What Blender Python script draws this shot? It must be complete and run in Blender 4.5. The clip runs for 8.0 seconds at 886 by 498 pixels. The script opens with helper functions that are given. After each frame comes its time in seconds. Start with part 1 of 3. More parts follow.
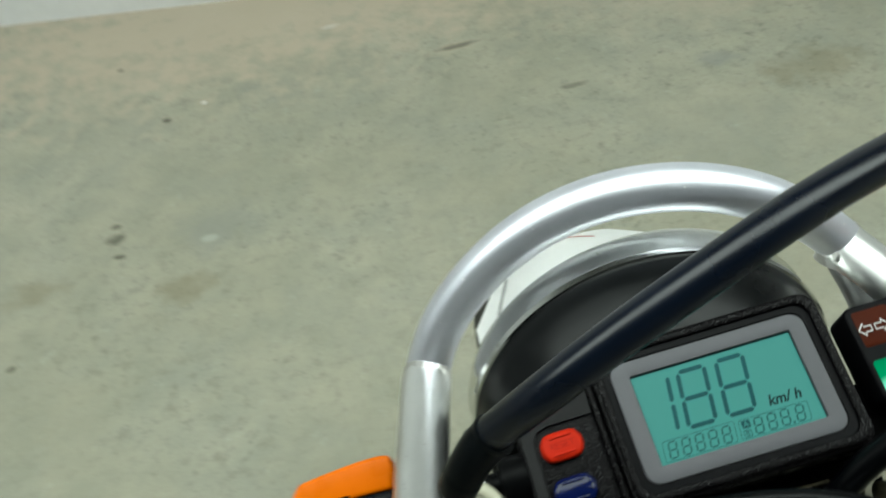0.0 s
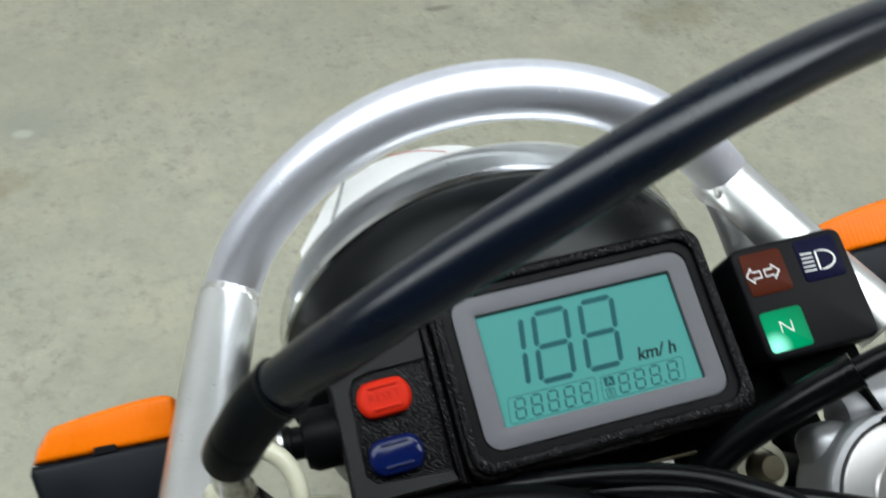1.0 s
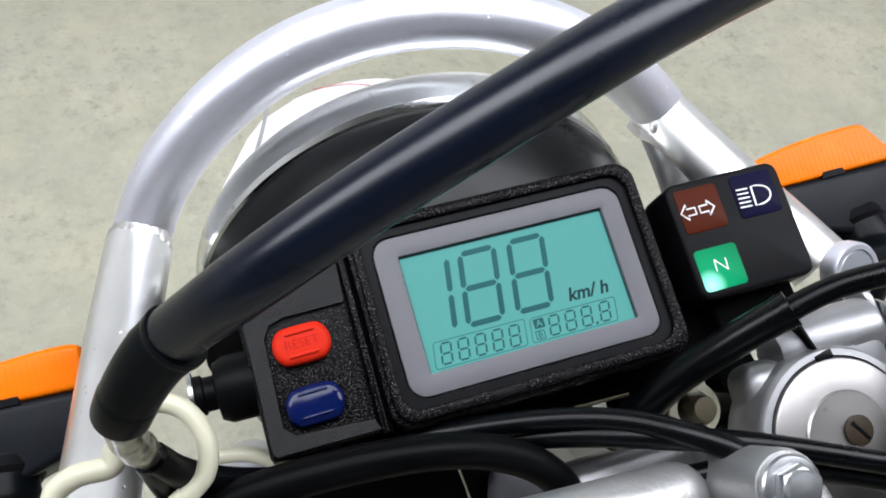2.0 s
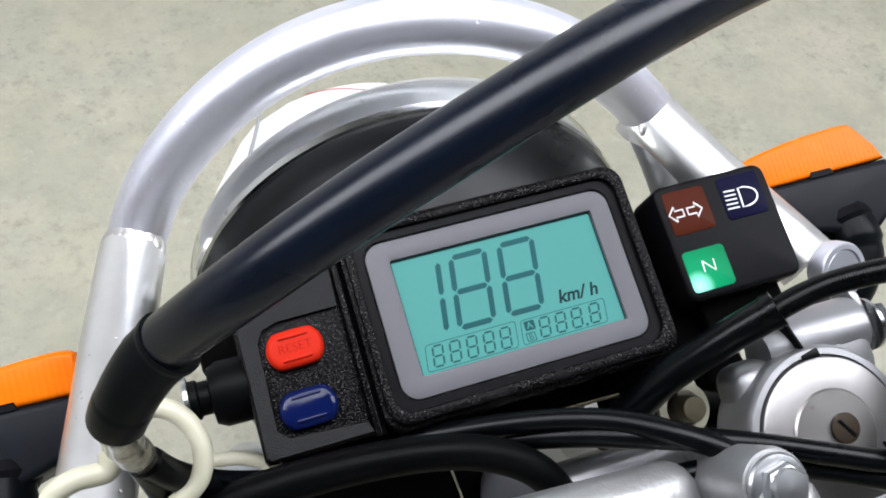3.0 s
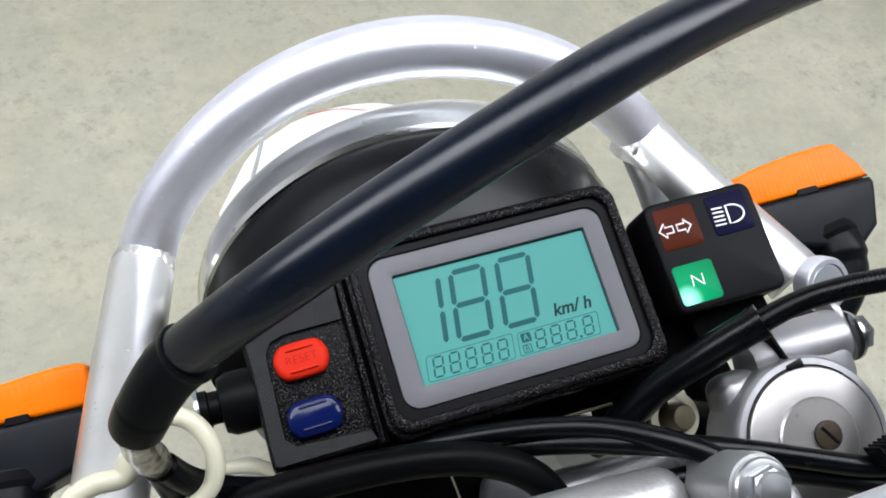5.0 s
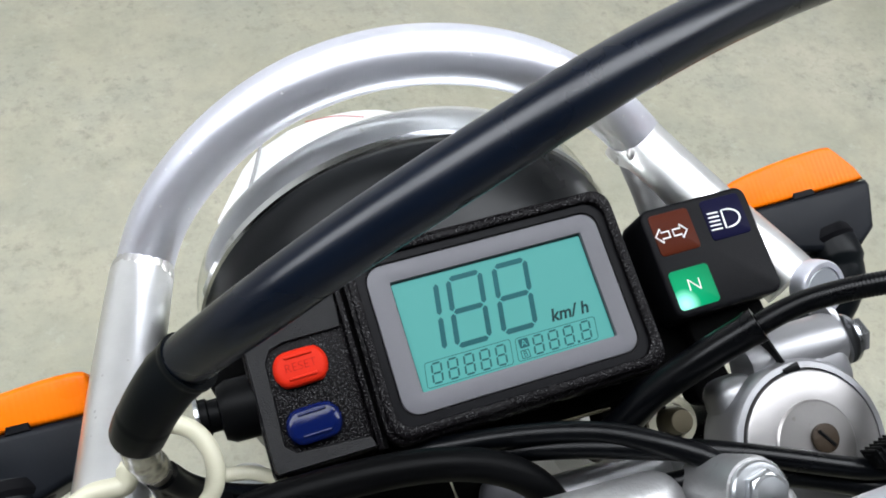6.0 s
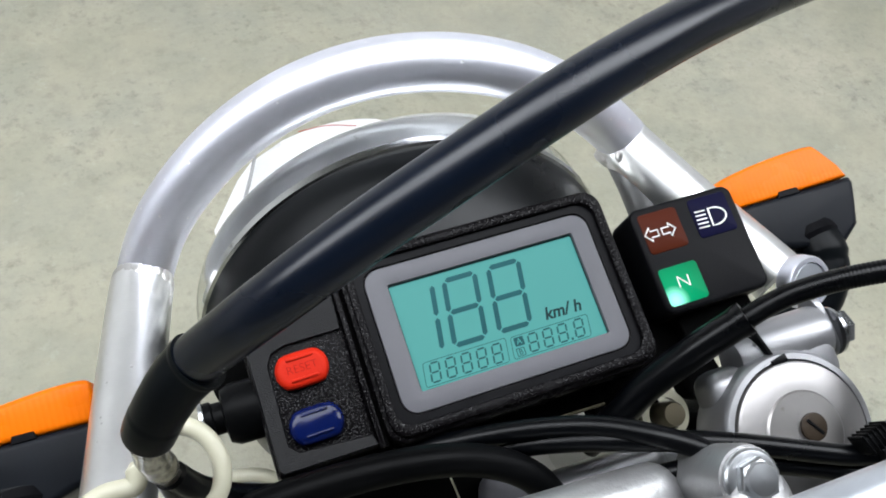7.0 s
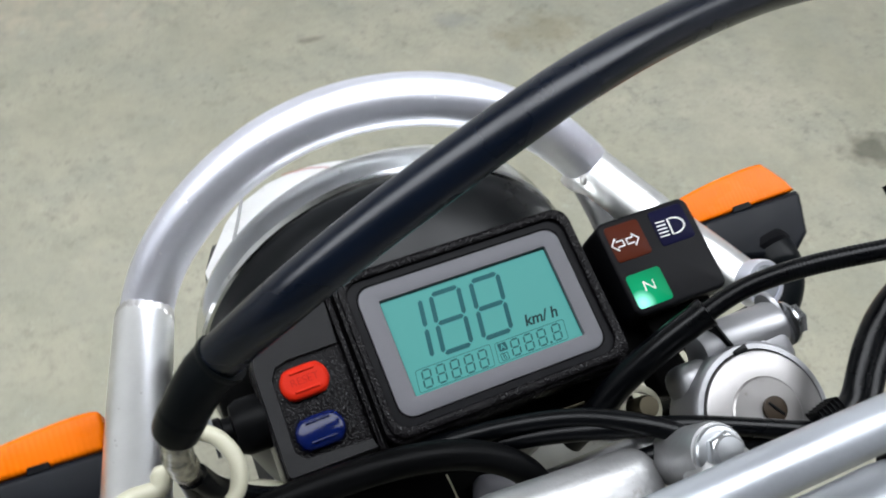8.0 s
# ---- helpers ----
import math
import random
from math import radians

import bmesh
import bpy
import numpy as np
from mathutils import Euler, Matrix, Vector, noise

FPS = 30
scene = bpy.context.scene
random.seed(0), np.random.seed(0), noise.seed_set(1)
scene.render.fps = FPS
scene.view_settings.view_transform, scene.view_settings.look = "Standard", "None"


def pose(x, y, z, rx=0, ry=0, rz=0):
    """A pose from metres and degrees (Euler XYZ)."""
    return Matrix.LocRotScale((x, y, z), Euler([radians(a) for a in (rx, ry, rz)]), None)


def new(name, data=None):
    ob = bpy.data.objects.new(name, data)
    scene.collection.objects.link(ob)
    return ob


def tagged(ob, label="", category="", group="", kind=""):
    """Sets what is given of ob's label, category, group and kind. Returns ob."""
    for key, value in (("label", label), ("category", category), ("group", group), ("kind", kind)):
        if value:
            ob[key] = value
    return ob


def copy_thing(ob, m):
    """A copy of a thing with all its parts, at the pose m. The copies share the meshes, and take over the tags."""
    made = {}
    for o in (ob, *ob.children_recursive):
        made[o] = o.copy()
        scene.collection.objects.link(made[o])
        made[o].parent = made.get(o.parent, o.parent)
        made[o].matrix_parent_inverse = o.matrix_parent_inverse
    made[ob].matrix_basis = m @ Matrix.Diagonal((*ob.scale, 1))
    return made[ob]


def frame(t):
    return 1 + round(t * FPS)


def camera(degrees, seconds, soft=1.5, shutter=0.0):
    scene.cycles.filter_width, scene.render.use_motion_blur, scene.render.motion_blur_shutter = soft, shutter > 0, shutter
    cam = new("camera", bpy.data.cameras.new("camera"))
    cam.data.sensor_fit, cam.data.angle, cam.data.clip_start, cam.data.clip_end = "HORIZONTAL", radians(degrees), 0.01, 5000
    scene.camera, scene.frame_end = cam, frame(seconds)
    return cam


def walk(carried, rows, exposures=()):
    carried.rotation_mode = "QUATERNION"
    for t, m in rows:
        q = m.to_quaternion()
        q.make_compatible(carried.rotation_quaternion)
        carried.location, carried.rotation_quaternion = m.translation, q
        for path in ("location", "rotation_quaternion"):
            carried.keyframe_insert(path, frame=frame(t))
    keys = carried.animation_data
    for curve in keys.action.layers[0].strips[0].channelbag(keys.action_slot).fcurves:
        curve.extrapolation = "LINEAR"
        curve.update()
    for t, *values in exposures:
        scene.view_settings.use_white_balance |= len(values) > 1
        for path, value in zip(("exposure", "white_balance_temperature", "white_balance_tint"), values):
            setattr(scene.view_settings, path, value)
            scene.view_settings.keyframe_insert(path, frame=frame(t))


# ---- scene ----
cam = camera(51.66, 8.0, soft=1.8, shutter=0.5)
PATH = [
    (0, -0.0946, -0.1572, 1.3151, 42.80, 4.99, -15.07),
    (0.2, -0.0934, -0.1286, 1.2862, 42.30, 1.37, -15.21),
    (0.5, -0.0899, -0.1206, 1.2782, 41.82, -0.77, -16.58),
    (0.8, -0.0791, -0.1108, 1.2556, 39.37, -3.92, -17.55),
    (1, -0.0721, -0.1102, 1.2412, 38.55, -4.93, -17.91),
    (1.2, -0.0695, -0.1108, 1.2301, 38.10, -6.18, -18.77),
    (1.5, -0.0637, -0.1053, 1.2257, 35.99, -6.86, -19.51),
    (2, -0.0614, -0.1028, 1.2266, 35.13, -7.64, -20.45),
    (3.5, -0.0609, -0.1050, 1.2319, 35.41, -7.70, -21.14),
    (4, -0.0638, -0.1056, 1.2338, 35.65, -7.98, -21.05),
    (4.5, -0.0663, -0.1100, 1.2380, 35.98, -7.80, -21.16),
    (6, -0.0663, -0.1114, 1.2431, 36.61, -7.51, -21.64),
    (6.5, -0.0677, -0.1122, 1.2432, 36.66, -7.36, -22.19),
    (7, -0.0711, -0.1171, 1.2481, 37.36, -7.25, -22.95),
    (7.5, -0.0747, -0.1206, 1.2517, 37.62, -7.37, -23.89),
    (7.7, -0.0752, -0.1256, 1.2536, 38.13, -7.32, -24.02),
    (8, -0.0896, -0.1414, 1.2618, 41.14, -6.77, -26.41),
]
# seconds, stops, white balance in kelvin, tint
EXPOSURE = [(0.0, -0.58, 6700, -9), (0.2, -0.68, 6650, -7), (0.5, -0.65, 6600, -3), (1.0, -0.35, 6450, 3), (1.5, 0.02, 6450, 9), (2.0, 0.04, 6450, 11), (3.5, 0.06, 6450, 12), (6.5, -0.02, 6440, 9), (7.5, -0.08, 6430, 9), (7.8, -0.04, 6440, 9), (8.0, -0.21, 6450, 9)]
walk(cam, [(t, pose(x, y, z, rx, ry, rz)) for t, x, y, z, rx, ry, rz in PATH], EXPOSURE)

METER = pose(0.01591, 0.01509, 0.96178, 18.313, -5.144, -2.250)      # lower left corner of the display, in its plane
FRONT = pose(0.01649, 0.01650, 0.96231, 23.630, -4.084, -1.628) @ Matrix.Scale(1.09, 4)      # axes of the other front parts

# ---- world, room light and exposure ----
world = bpy.data.worlds.new("world")
scene.world = world
world.use_nodes = True
world.node_tree.nodes["Background"].inputs["Color"].default_value = (0.8, 0.85, 0.9, 1)
world.node_tree.nodes["Background"].inputs["Strength"].default_value = 0.05
LAMP = 10.2          # radiance of the ceiling tubes' diffusers
BIKE = pose(0.02, 0.36, 0)
TO_BIKE = BIKE.inverted()


# ---- materials ----
def nodes_of(name):
    m = bpy.data.materials.new(name)
    m.use_nodes = True
    t = m.node_tree
    return m, t, t.nodes["Principled BSDF"]


def socket(t, kind, inputs=None, **props):
    n = t.nodes.new(kind)
    for k, v in props.items():
        setattr(n, k, v)
    for k, v in (inputs or {}).items():
        if hasattr(v, "is_output"):
            t.links.new(v, n.inputs[k])
        else:
            n.inputs[k].default_value = v
    return n


def noise_of(t, scale, detail=4, rough=0.55, vector=None):
    n = socket(t, "ShaderNodeTexNoise", {"Scale": scale, "Detail": detail, "Roughness": rough})
    if vector is not None:
        t.links.new(vector, n.inputs["Vector"])
    return n.outputs["Fac"]


def span(t, value, a, b, c, d):
    n = socket(t, "ShaderNodeMapRange", {0: value, 1: a, 2: b, 3: c, 4: d})
    n.clamp = True
    return n.outputs[0]


def blend(t, fac, a, b):
    n = t.nodes.new("ShaderNodeMix")
    n.data_type = "RGBA"
    for k, v in ((0, fac), (6, a), (7, b)):
        if hasattr(v, "is_output"):
            t.links.new(v, n.inputs[k])
        else:
            n.inputs[k].default_value = v if k == 0 else (*v, 1)
    return n.outputs[2]


def surface(name, colour, rough=0.5, metal=0.0, grain=200.0, bump=0.1, vary=0.12, wear=None, coat=0.0, rough_vary=0.1, depth=0.0006, shine=0.5):
    """A plain material with fine grain, broad stains and, where given, worn flecks of another colour."""
    m, t, p = nodes_of(name)
    where = socket(t, "ShaderNodeTexCoord").outputs["Object"]
    fine, broad = noise_of(t, grain, 3, vector=where), noise_of(t, 25, 4, vector=where)
    c = blend(t, span(t, broad, 0.3, 0.7, 0, 1), tuple(v * (1 - vary) for v in colour), tuple(min(1, v * (1 + vary)) for v in colour))
    if wear:
        c = blend(t, span(t, noise_of(t, 130, 5, 0.7, where), 0.62, 0.7, 0, 0.8), c, wear)
    t.links.new(c, p.inputs["Base Color"])
    t.links.new(span(t, broad, 0.25, 0.75, max(0.02, rough - rough_vary), min(1, rough + rough_vary)), p.inputs["Roughness"])
    p.inputs["Metallic"].default_value = metal
    p.inputs["Coat Weight"].default_value = coat
    p.inputs["Specular IOR Level"].default_value = shine
    b = socket(t, "ShaderNodeBump", {"Strength": bump, "Distance": depth, "Height": fine})
    t.links.new(b.outputs[0], p.inputs["Normal"])
    return m


def glowing(name, colour, strength, base=(0.1, 0.1, 0.1), rough=0.3):
    m, t, p = nodes_of(name)
    p.inputs["Base Color"].default_value = (*base, 1)
    p.inputs["Roughness"].default_value = rough
    p.inputs["Specular IOR Level"].default_value = 0.03
    p.inputs["Emission Color"].default_value = (*colour, 1)
    p.inputs["Emission Strength"].default_value = strength
    return m


def tube_alloy(name, base, dark, low, high):
    """Satin aluminium pipe with fine pits, nicks and scratches."""
    m, t, p = nodes_of(name)
    where = socket(t, "ShaderNodeTexCoord").outputs["Object"]
    cells = socket(t, "ShaderNodeTexVoronoi", {"Vector": where, "Scale": 210.0})
    pits = span(t, cells.outputs["Distance"], 0.07, 0.15, 1, 0)
    some = span(t, noise_of(t, 45, 3, vector=where), 0.48, 0.56, 0, 1)
    mask = socket(t, "ShaderNodeMath", {0: pits, 1: some}, operation="MULTIPLY").outputs[0]
    c = blend(t, span(t, noise_of(t, 30, 5, 0.65, where), 0.35, 0.7, 0, 1), base, tuple(v * 0.9 for v in base))
    t.links.new(blend(t, mask, c, dark), p.inputs["Base Color"])
    p.inputs["Metallic"].default_value = 1
    t.links.new(span(t, noise_of(t, 35, 5, 0.6, where), 0.3, 0.7, low, high), p.inputs["Roughness"])
    fine = socket(t, "ShaderNodeBump", {"Strength": 0.04, "Distance": 0.0003, "Height": noise_of(t, 500, 4, vector=where)})
    dent = socket(t, "ShaderNodeBump", {"Strength": 0.4, "Distance": 0.0004, "Height": mask, "Normal": fine.outputs[0]}, invert=True)
    t.links.new(dent.outputs[0], p.inputs["Normal"])
    return m


def grained():
    """Black moulded plastic with a fine pebbled grain."""
    m, t, p = nodes_of("grained_black_plastic")
    where = socket(t, "ShaderNodeTexCoord").outputs["Object"]
    p.inputs["Base Color"].default_value = (0.003, 0.0026, 0.003, 1)
    t.links.new(span(t, noise_of(t, 60, 4, vector=where), 0.3, 0.7, 0.20, 0.30), p.inputs["Roughness"])
    cells = socket(t, "ShaderNodeTexVoronoi", {"Vector": where, "Scale": 2000.0, "Randomness": 1.0}, feature="SMOOTH_F1")
    domes = span(t, cells.outputs["Distance"], 0.10, 0.45, 1, 0)
    t.links.new(span(t, domes, 0.30, 0.9, 0.03, 0.45), p.inputs["Specular IOR Level"])
    b = socket(t, "ShaderNodeBump", {"Strength": 0.6, "Distance": 0.00012, "Height": domes})
    t.links.new(b.outputs[0], p.inputs["Normal"])
    return m


def concrete():
    m, t, p = nodes_of("concrete")
    where = socket(t, "ShaderNodeNewGeometry").outputs["Position"]
    broad, mid, fine = noise_of(t, 1.6, 5, 0.6, where), noise_of(t, 9, 6, 0.65, where), noise_of(t, 70, 5, 0.7, where)
    c = blend(t, span(t, broad, 0.35, 0.65, 0, 1), (0.342, 0.326, 0.244), (0.428, 0.406, 0.316))
    c = blend(t, span(t, mid, 0.42, 0.66, 0, 0.55), c, (0.282, 0.286, 0.222))
    c = blend(t, span(t, noise_of(t, 4, 6, 0.7, where), 0.45, 0.68, 0, 0.45), c, (0.27, 0.285, 0.245))
    # pits and dirt flecks, gathered in patches
    patch = span(t, noise_of(t, 3.2, 5, 0.6, where), 0.42, 0.60, 0.30, 1)
    for scale, low, high, much in ((24, 0.53, 0.72, 0.44), (50, 0.54, 0.71, 0.48), (110, 0.54, 0.73, 0.24)):
        fleck = span(t, noise_of(t, scale, 6, 0.65, where), low, high, 0, much)
        c = blend(t, socket(t, "ShaderNodeMath", {0: fleck, 1: patch}, operation="MULTIPLY").outputs[0], c, (0.09, 0.095, 0.07))
    c = blend(t, span(t, noise_of(t, 19, 6, 0.7, where), 0.60, 0.74, 0, 0.45), c, (0.50, 0.495, 0.43))
    c = blend(t, span(t, fine, 0.35, 0.65, 0, 0.16), c, (0.23, 0.23, 0.18))
    # oil drips, rust-brown patches, pale scrapes and painted sheen: x, y, length, width, strength, colour
    drip, rust, pale, grey = (0.07, 0.07, 0.05), (0.19, 0.16, 0.09), (0.72, 0.71, 0.68), (0.24, 0.25, 0.23)
    # warm beige painted on for the brighter floor sheen near the wall
    wall_sheen = (0.49, 0.42, 0.32)
    bent = socket(t, "ShaderNodeTexNoise", {"Vector": where, "Scale": 22.0, "Detail": 4.0}).outputs["Color"]
    shift = socket(t, "ShaderNodeVectorMath", {0: bent, 1: (0.5, 0.5, 0.5)}, operation="SUBTRACT").outputs[0]
    for x, y, a, b, s, colour in STAINS_AND_SHEEN:
        shade = {"d": drip, "r": rust, "p": pale, "g": grey, "w": wall_sheen}[colour]
        d = socket(t, "ShaderNodeVectorMath", {0: where, 1: (x, y, 0)}, operation="SUBTRACT").outputs[0]
        sway = socket(t, "ShaderNodeVectorMath", {0: shift, 1: (a * 1.6, b * 1.6, 0)}, operation="MULTIPLY").outputs[0]
        d = socket(t, "ShaderNodeVectorMath", {0: d, 1: sway}, operation="ADD").outputs[0]
        d = socket(t, "ShaderNodeVectorMath", {0: d, 1: (1 / a, 1 / b, 0)}, operation="MULTIPLY").outputs[0]
        d = socket(t, "ShaderNodeVectorMath", {0: d}, operation="LENGTH").outputs["Value"]
        c = blend(t, span(t, d, 0.4, 1.0, s, 0), c, shade)
    t.links.new(c, p.inputs["Base Color"])
    t.links.new(span(t, mid, 0.3, 0.7, 0.5, 0.75), p.inputs["Roughness"])
    h = socket(t, "ShaderNodeMath", {0: fine, 1: mid}, operation="ADD").outputs[0]
    bump = socket(t, "ShaderNodeBump", {"Strength": 0.45, "Distance": 0.004, "Height": h})
    t.links.new(bump.outputs[0], p.inputs["Normal"])
    return m


STAINS_AND_SHEEN = [
    (-0.080, 2.112, 1.20, 0.46, 0.9, "w"), (0.992, 1.816, 0.50, 0.30, 0.4, "w"), (-0.401, 1.127, 0.070, 0.055, 0.45, "r"),
    (-0.688, 1.212, 0.070, 0.060, 0.4, "r"), (-0.524, 1.308, 0.026, 0.018, 0.75, "d"), (-0.517, 1.255, 0.014, 0.010, 0.8, "d"),
    (-0.524, 1.346, 0.014, 0.010, 0.7, "d"), (-0.397, 1.673, 0.014, 0.011, 0.85, "d"), (-0.305, 1.710, 0.010, 0.009, 0.9, "p"),
    (-0.308, 1.273, 0.120, 0.085, 0.35, "g"), (-0.332, 1.248, 0.020, 0.014, 0.25, "p"), (0.877, 1.419, 0.055, 0.040, 0.5, "g"),
    (1.063, 1.320, 0.17, 0.08, 0.4, "r"), (0.311, 1.703, 0.065, 0.012, 0.7, "d"), (-0.721, 1.030, 0.011, 0.010, 0.8, "d"),
    (0.036, 1.909, 0.028, 0.013, 0.4, "p"), (1.580, 0.717, 0.10, 0.07, 0.75, "d"), (0.540, 1.449, 0.045, 0.012, 0.5, "d"),
    (-0.499, 1.923, 0.011, 0.010, 0.6, "d"),
]
CONCRETE = concrete()
WALL_PAINT = surface("white_wall_paint", (0.80, 0.80, 0.80), 0.6, grain=60, bump=0.1, vary=0.03, depth=0.002)
CEILING_PAINT = surface("dark_ceiling_paint", (0.06, 0.06, 0.06), 0.7, grain=60, bump=0.1, vary=0.03, depth=0.002)
PALE_PAINT = surface("pale_grey_wall_paint", (0.62, 0.62, 0.65), 0.7, grain=60, bump=0.1, vary=0.05, depth=0.002)
SIDE_PAINT = surface("grey_wall_paint", (0.25, 0.25, 0.25), 0.7, grain=60, bump=0.1, vary=0.05, depth=0.002)
LAMP_HOUSING = surface("white_enamel", (0.8, 0.8, 0.8), 0.4, vary=0.02)
LAMP_GLOW = glowing("lamp_diffuser", (0.97, 1.0, 1.06), LAMP, (0.9, 0.9, 0.9))
# nicks coloured near white here, for the light that the dents catch
ALLOY = tube_alloy("satin_aluminium", (0.86, 0.87, 0.95), (0.97, 0.97, 1.0), 0.40, 0.47)
LEG_ALLOY = tube_alloy("polished_leg_aluminium", (0.76, 0.76, 0.75), (0.55, 0.54, 0.53), 0.32, 0.40)
WELD = surface("aluminium_weld", (0.58, 0.57, 0.55), 0.42, 1.0, grain=300, bump=0.5)
CHROME = surface("chrome", (0.72, 0.73, 0.71), 0.14, 1.0, grain=60, bump=0.10, vary=0.10, rough_vary=0.06, wear=(0.42, 0.42, 0.40))
# aluminium darkened to stand for the right leg's shaded side
SHADED_ALLOY = surface("shaded_aluminium", (0.15, 0.15, 0.15), 0.45, 0.8, grain=300, bump=0.3, vary=0.25)
CAST = surface("cast_aluminium", (0.32, 0.32, 0.32), 0.40, 0.75, grain=420, bump=0.45, vary=0.2, wear=(0.27, 0.26, 0.25))
SILVER = surface("silver_paint", (0.37, 0.39, 0.42), 0.36, 0.6, grain=700, bump=0.1, vary=0.05, coat=0.3)
MACHINED = surface("machined_aluminium", (0.29, 0.28, 0.277), 0.40, 1.0, grain=350, bump=0.10, vary=0.12, wear=(0.36, 0.33, 0.31))
SMUDGED = surface("handled_machined_aluminium", (0.31, 0.297, 0.29), 0.32, 1.0, grain=350, bump=0.10, vary=0.14, wear=(0.22, 0.20, 0.18))
CLAMP_ALLOY = surface("smooth_cast_aluminium", (0.30, 0.30, 0.31), 0.38, 0.85, grain=300, bump=0.12, vary=0.08)
CRIMP = surface("crimped_steel", (0.27, 0.255, 0.22), 0.24, 0.9, grain=300, bump=0.3, vary=0.25, wear=(0.16, 0.14, 0.11))
STEEL = surface("zinc_steel", (0.36, 0.37, 0.38), 0.25, 1.0, grain=200, bump=0.1)
BRASS = surface("tarnished_brass", (0.065, 0.056, 0.036), 0.5, 0.8, grain=200, bump=0.4, vary=0.3)
SCREW = surface("dark_bronze", (0.020, 0.014, 0.009), 0.5, 0.2, grain=300, bump=0.5, vary=0.4, shine=0.15)
RUBBER = surface("black_rubber", (0.0006, 0.0008, 0.0012), 0.28, grain=300, bump=0.03, vary=0.3, rough_vary=0.05, shine=0.16)
HOSE_RUBBER = surface("black_hose_rubber", (0.0012, 0.0030, 0.0075), 0.27, grain=300, bump=0.015, vary=0.3, rough_vary=0.03, shine=0.31)
DARK_RUBBER = surface("dull_black_rubber", (0.0015, 0.0016, 0.0018), 0.42, grain=300, bump=0.05, vary=0.3, shine=0.05)
SOFT_RUBBER = surface("grey_black_rubber", (0.0022, 0.0030, 0.0036), 0.34, grain=300, bump=0.05, vary=0.4, shine=0.07)
PLASTIC = grained()
SMOOTH = surface("smooth_black_plastic", (0.0035, 0.0035, 0.0042), 0.36, grain=1500, bump=0.15, vary=0.2, shine=0.05)
SIGNAL_BLACK = surface("weathered_black_plastic", (0.004, 0.005, 0.007), 0.42, grain=300, bump=0.1, vary=0.3, shine=0.11)
SATIN = surface("satin_black_plastic", (0.003, 0.003, 0.0034), 0.34, grain=2200, bump=0.5, vary=0.25, shine=0.16)
SHELL = surface("black_painted_shell", (0.0015, 0.0020, 0.0024), 0.34, grain=200, bump=0.02, vary=0.2, shine=0.17)
# black without shine, so the shade on undersides and brackets is in the colour
DEEP = surface("shaded_black_paint", (0.0015, 0.0015, 0.0015), 0.6, grain=400, bump=0.1, vary=0.2, shine=0.01)
GREY = surface("grey_printed_bezel", (0.088, 0.087, 0.097), 0.5, grain=900, bump=0.05, vary=0.05, shine=0.25)
IVORY = surface("ivory_plastic", (0.44, 0.425, 0.32), 0.42, grain=200, bump=0.1, vary=0.1)
WHITE = surface("white_plastic", (0.80, 0.80, 0.80), 0.3, grain=200, bump=0.05, vary=0.03)
RED = surface("red_button_plastic", (0.40, 0.014, 0.004), 0.5, grain=900, bump=0.15, vary=0.06, shine=0.08)
RED_DARK = surface("red_moulded_letters", (0.13, 0.005, 0.004), 0.5, grain=900, bump=0.1, shine=0.02)
BLUE = surface("blue_button_plastic", (0.0016, 0.0050, 0.043), 0.09, grain=240, bump=0.03, vary=0.06, depth=0.001, coat=0.0, shine=0.22)
ORANGE = surface("orange_lens", (0.62, 0.124, 0.001), 0.28, grain=60, bump=0.05, vary=0.06, coat=0.0, shine=0.09)
RIBS = ORANGE.node_tree
RIB_WAVE = socket(RIBS, "ShaderNodeTexWave", {"Vector": socket(RIBS, "ShaderNodeTexCoord").outputs["Object"], "Scale": 130.0, "Distortion": 0.0})
RIBS.links.new(socket(RIBS, "ShaderNodeBump", {"Strength": 0.16, "Distance": 0.0006, "Height": RIB_WAVE.outputs["Fac"]}).outputs[0], RIBS.nodes["Principled BSDF"].inputs["Normal"])
BROWN_LENS = surface("dark_red_lens", (0.050, 0.009, 0.003), 0.35, grain=400, bump=0.05, shine=0.04)
NAVY_LENS = surface("navy_lens", (0.003, 0.003, 0.018), 0.35, grain=400, bump=0.05, shine=0.03)
GREEN_LENS = glowing("lit_green_lens", (0.0, 0.36, 0.12), 1.2, (0.002, 0.05, 0.02), 0.35)
BULB = GREEN_LENS.node_tree
BULB_FAR = socket(BULB, "ShaderNodeVectorMath", {0: socket(BULB, "ShaderNodeTexCoord").outputs["Object"], 1: (0.1046, 0.0040, 0.0003)}, operation="DISTANCE").outputs["Value"]
BULB_NEAR = blend(BULB, span(BULB, BULB_FAR, 0.0010, 0.0060, 0, 1), (0.50, 1.4, 1.15), (0.0, 0.33, 0.14))
BULB.links.new(blend(BULB, span(BULB, BULB_FAR, 0.004, 0.017, 0, 1), BULB_NEAR, (0.0, 0.18, 0.07)), BULB.nodes["Principled BSDF"].inputs["Emission Color"])
MARK = surface("white_print", (0.80, 0.80, 0.78), 0.5, grain=900, bump=0.02)
LCD = glowing("lit_lcd_glass", (0.098, 0.47, 0.450), 0.62, (0.03, 0.07, 0.065), 0.35)
LCD_INK = surface("lcd_segment", (0.007, 0.062, 0.068), 0.4, grain=900, bump=0.0, shine=0.08)
LCD_FAINT = surface("faint_lcd_segment", (0.010, 0.070, 0.072), 0.4, grain=900, bump=0.0, shine=0.08)
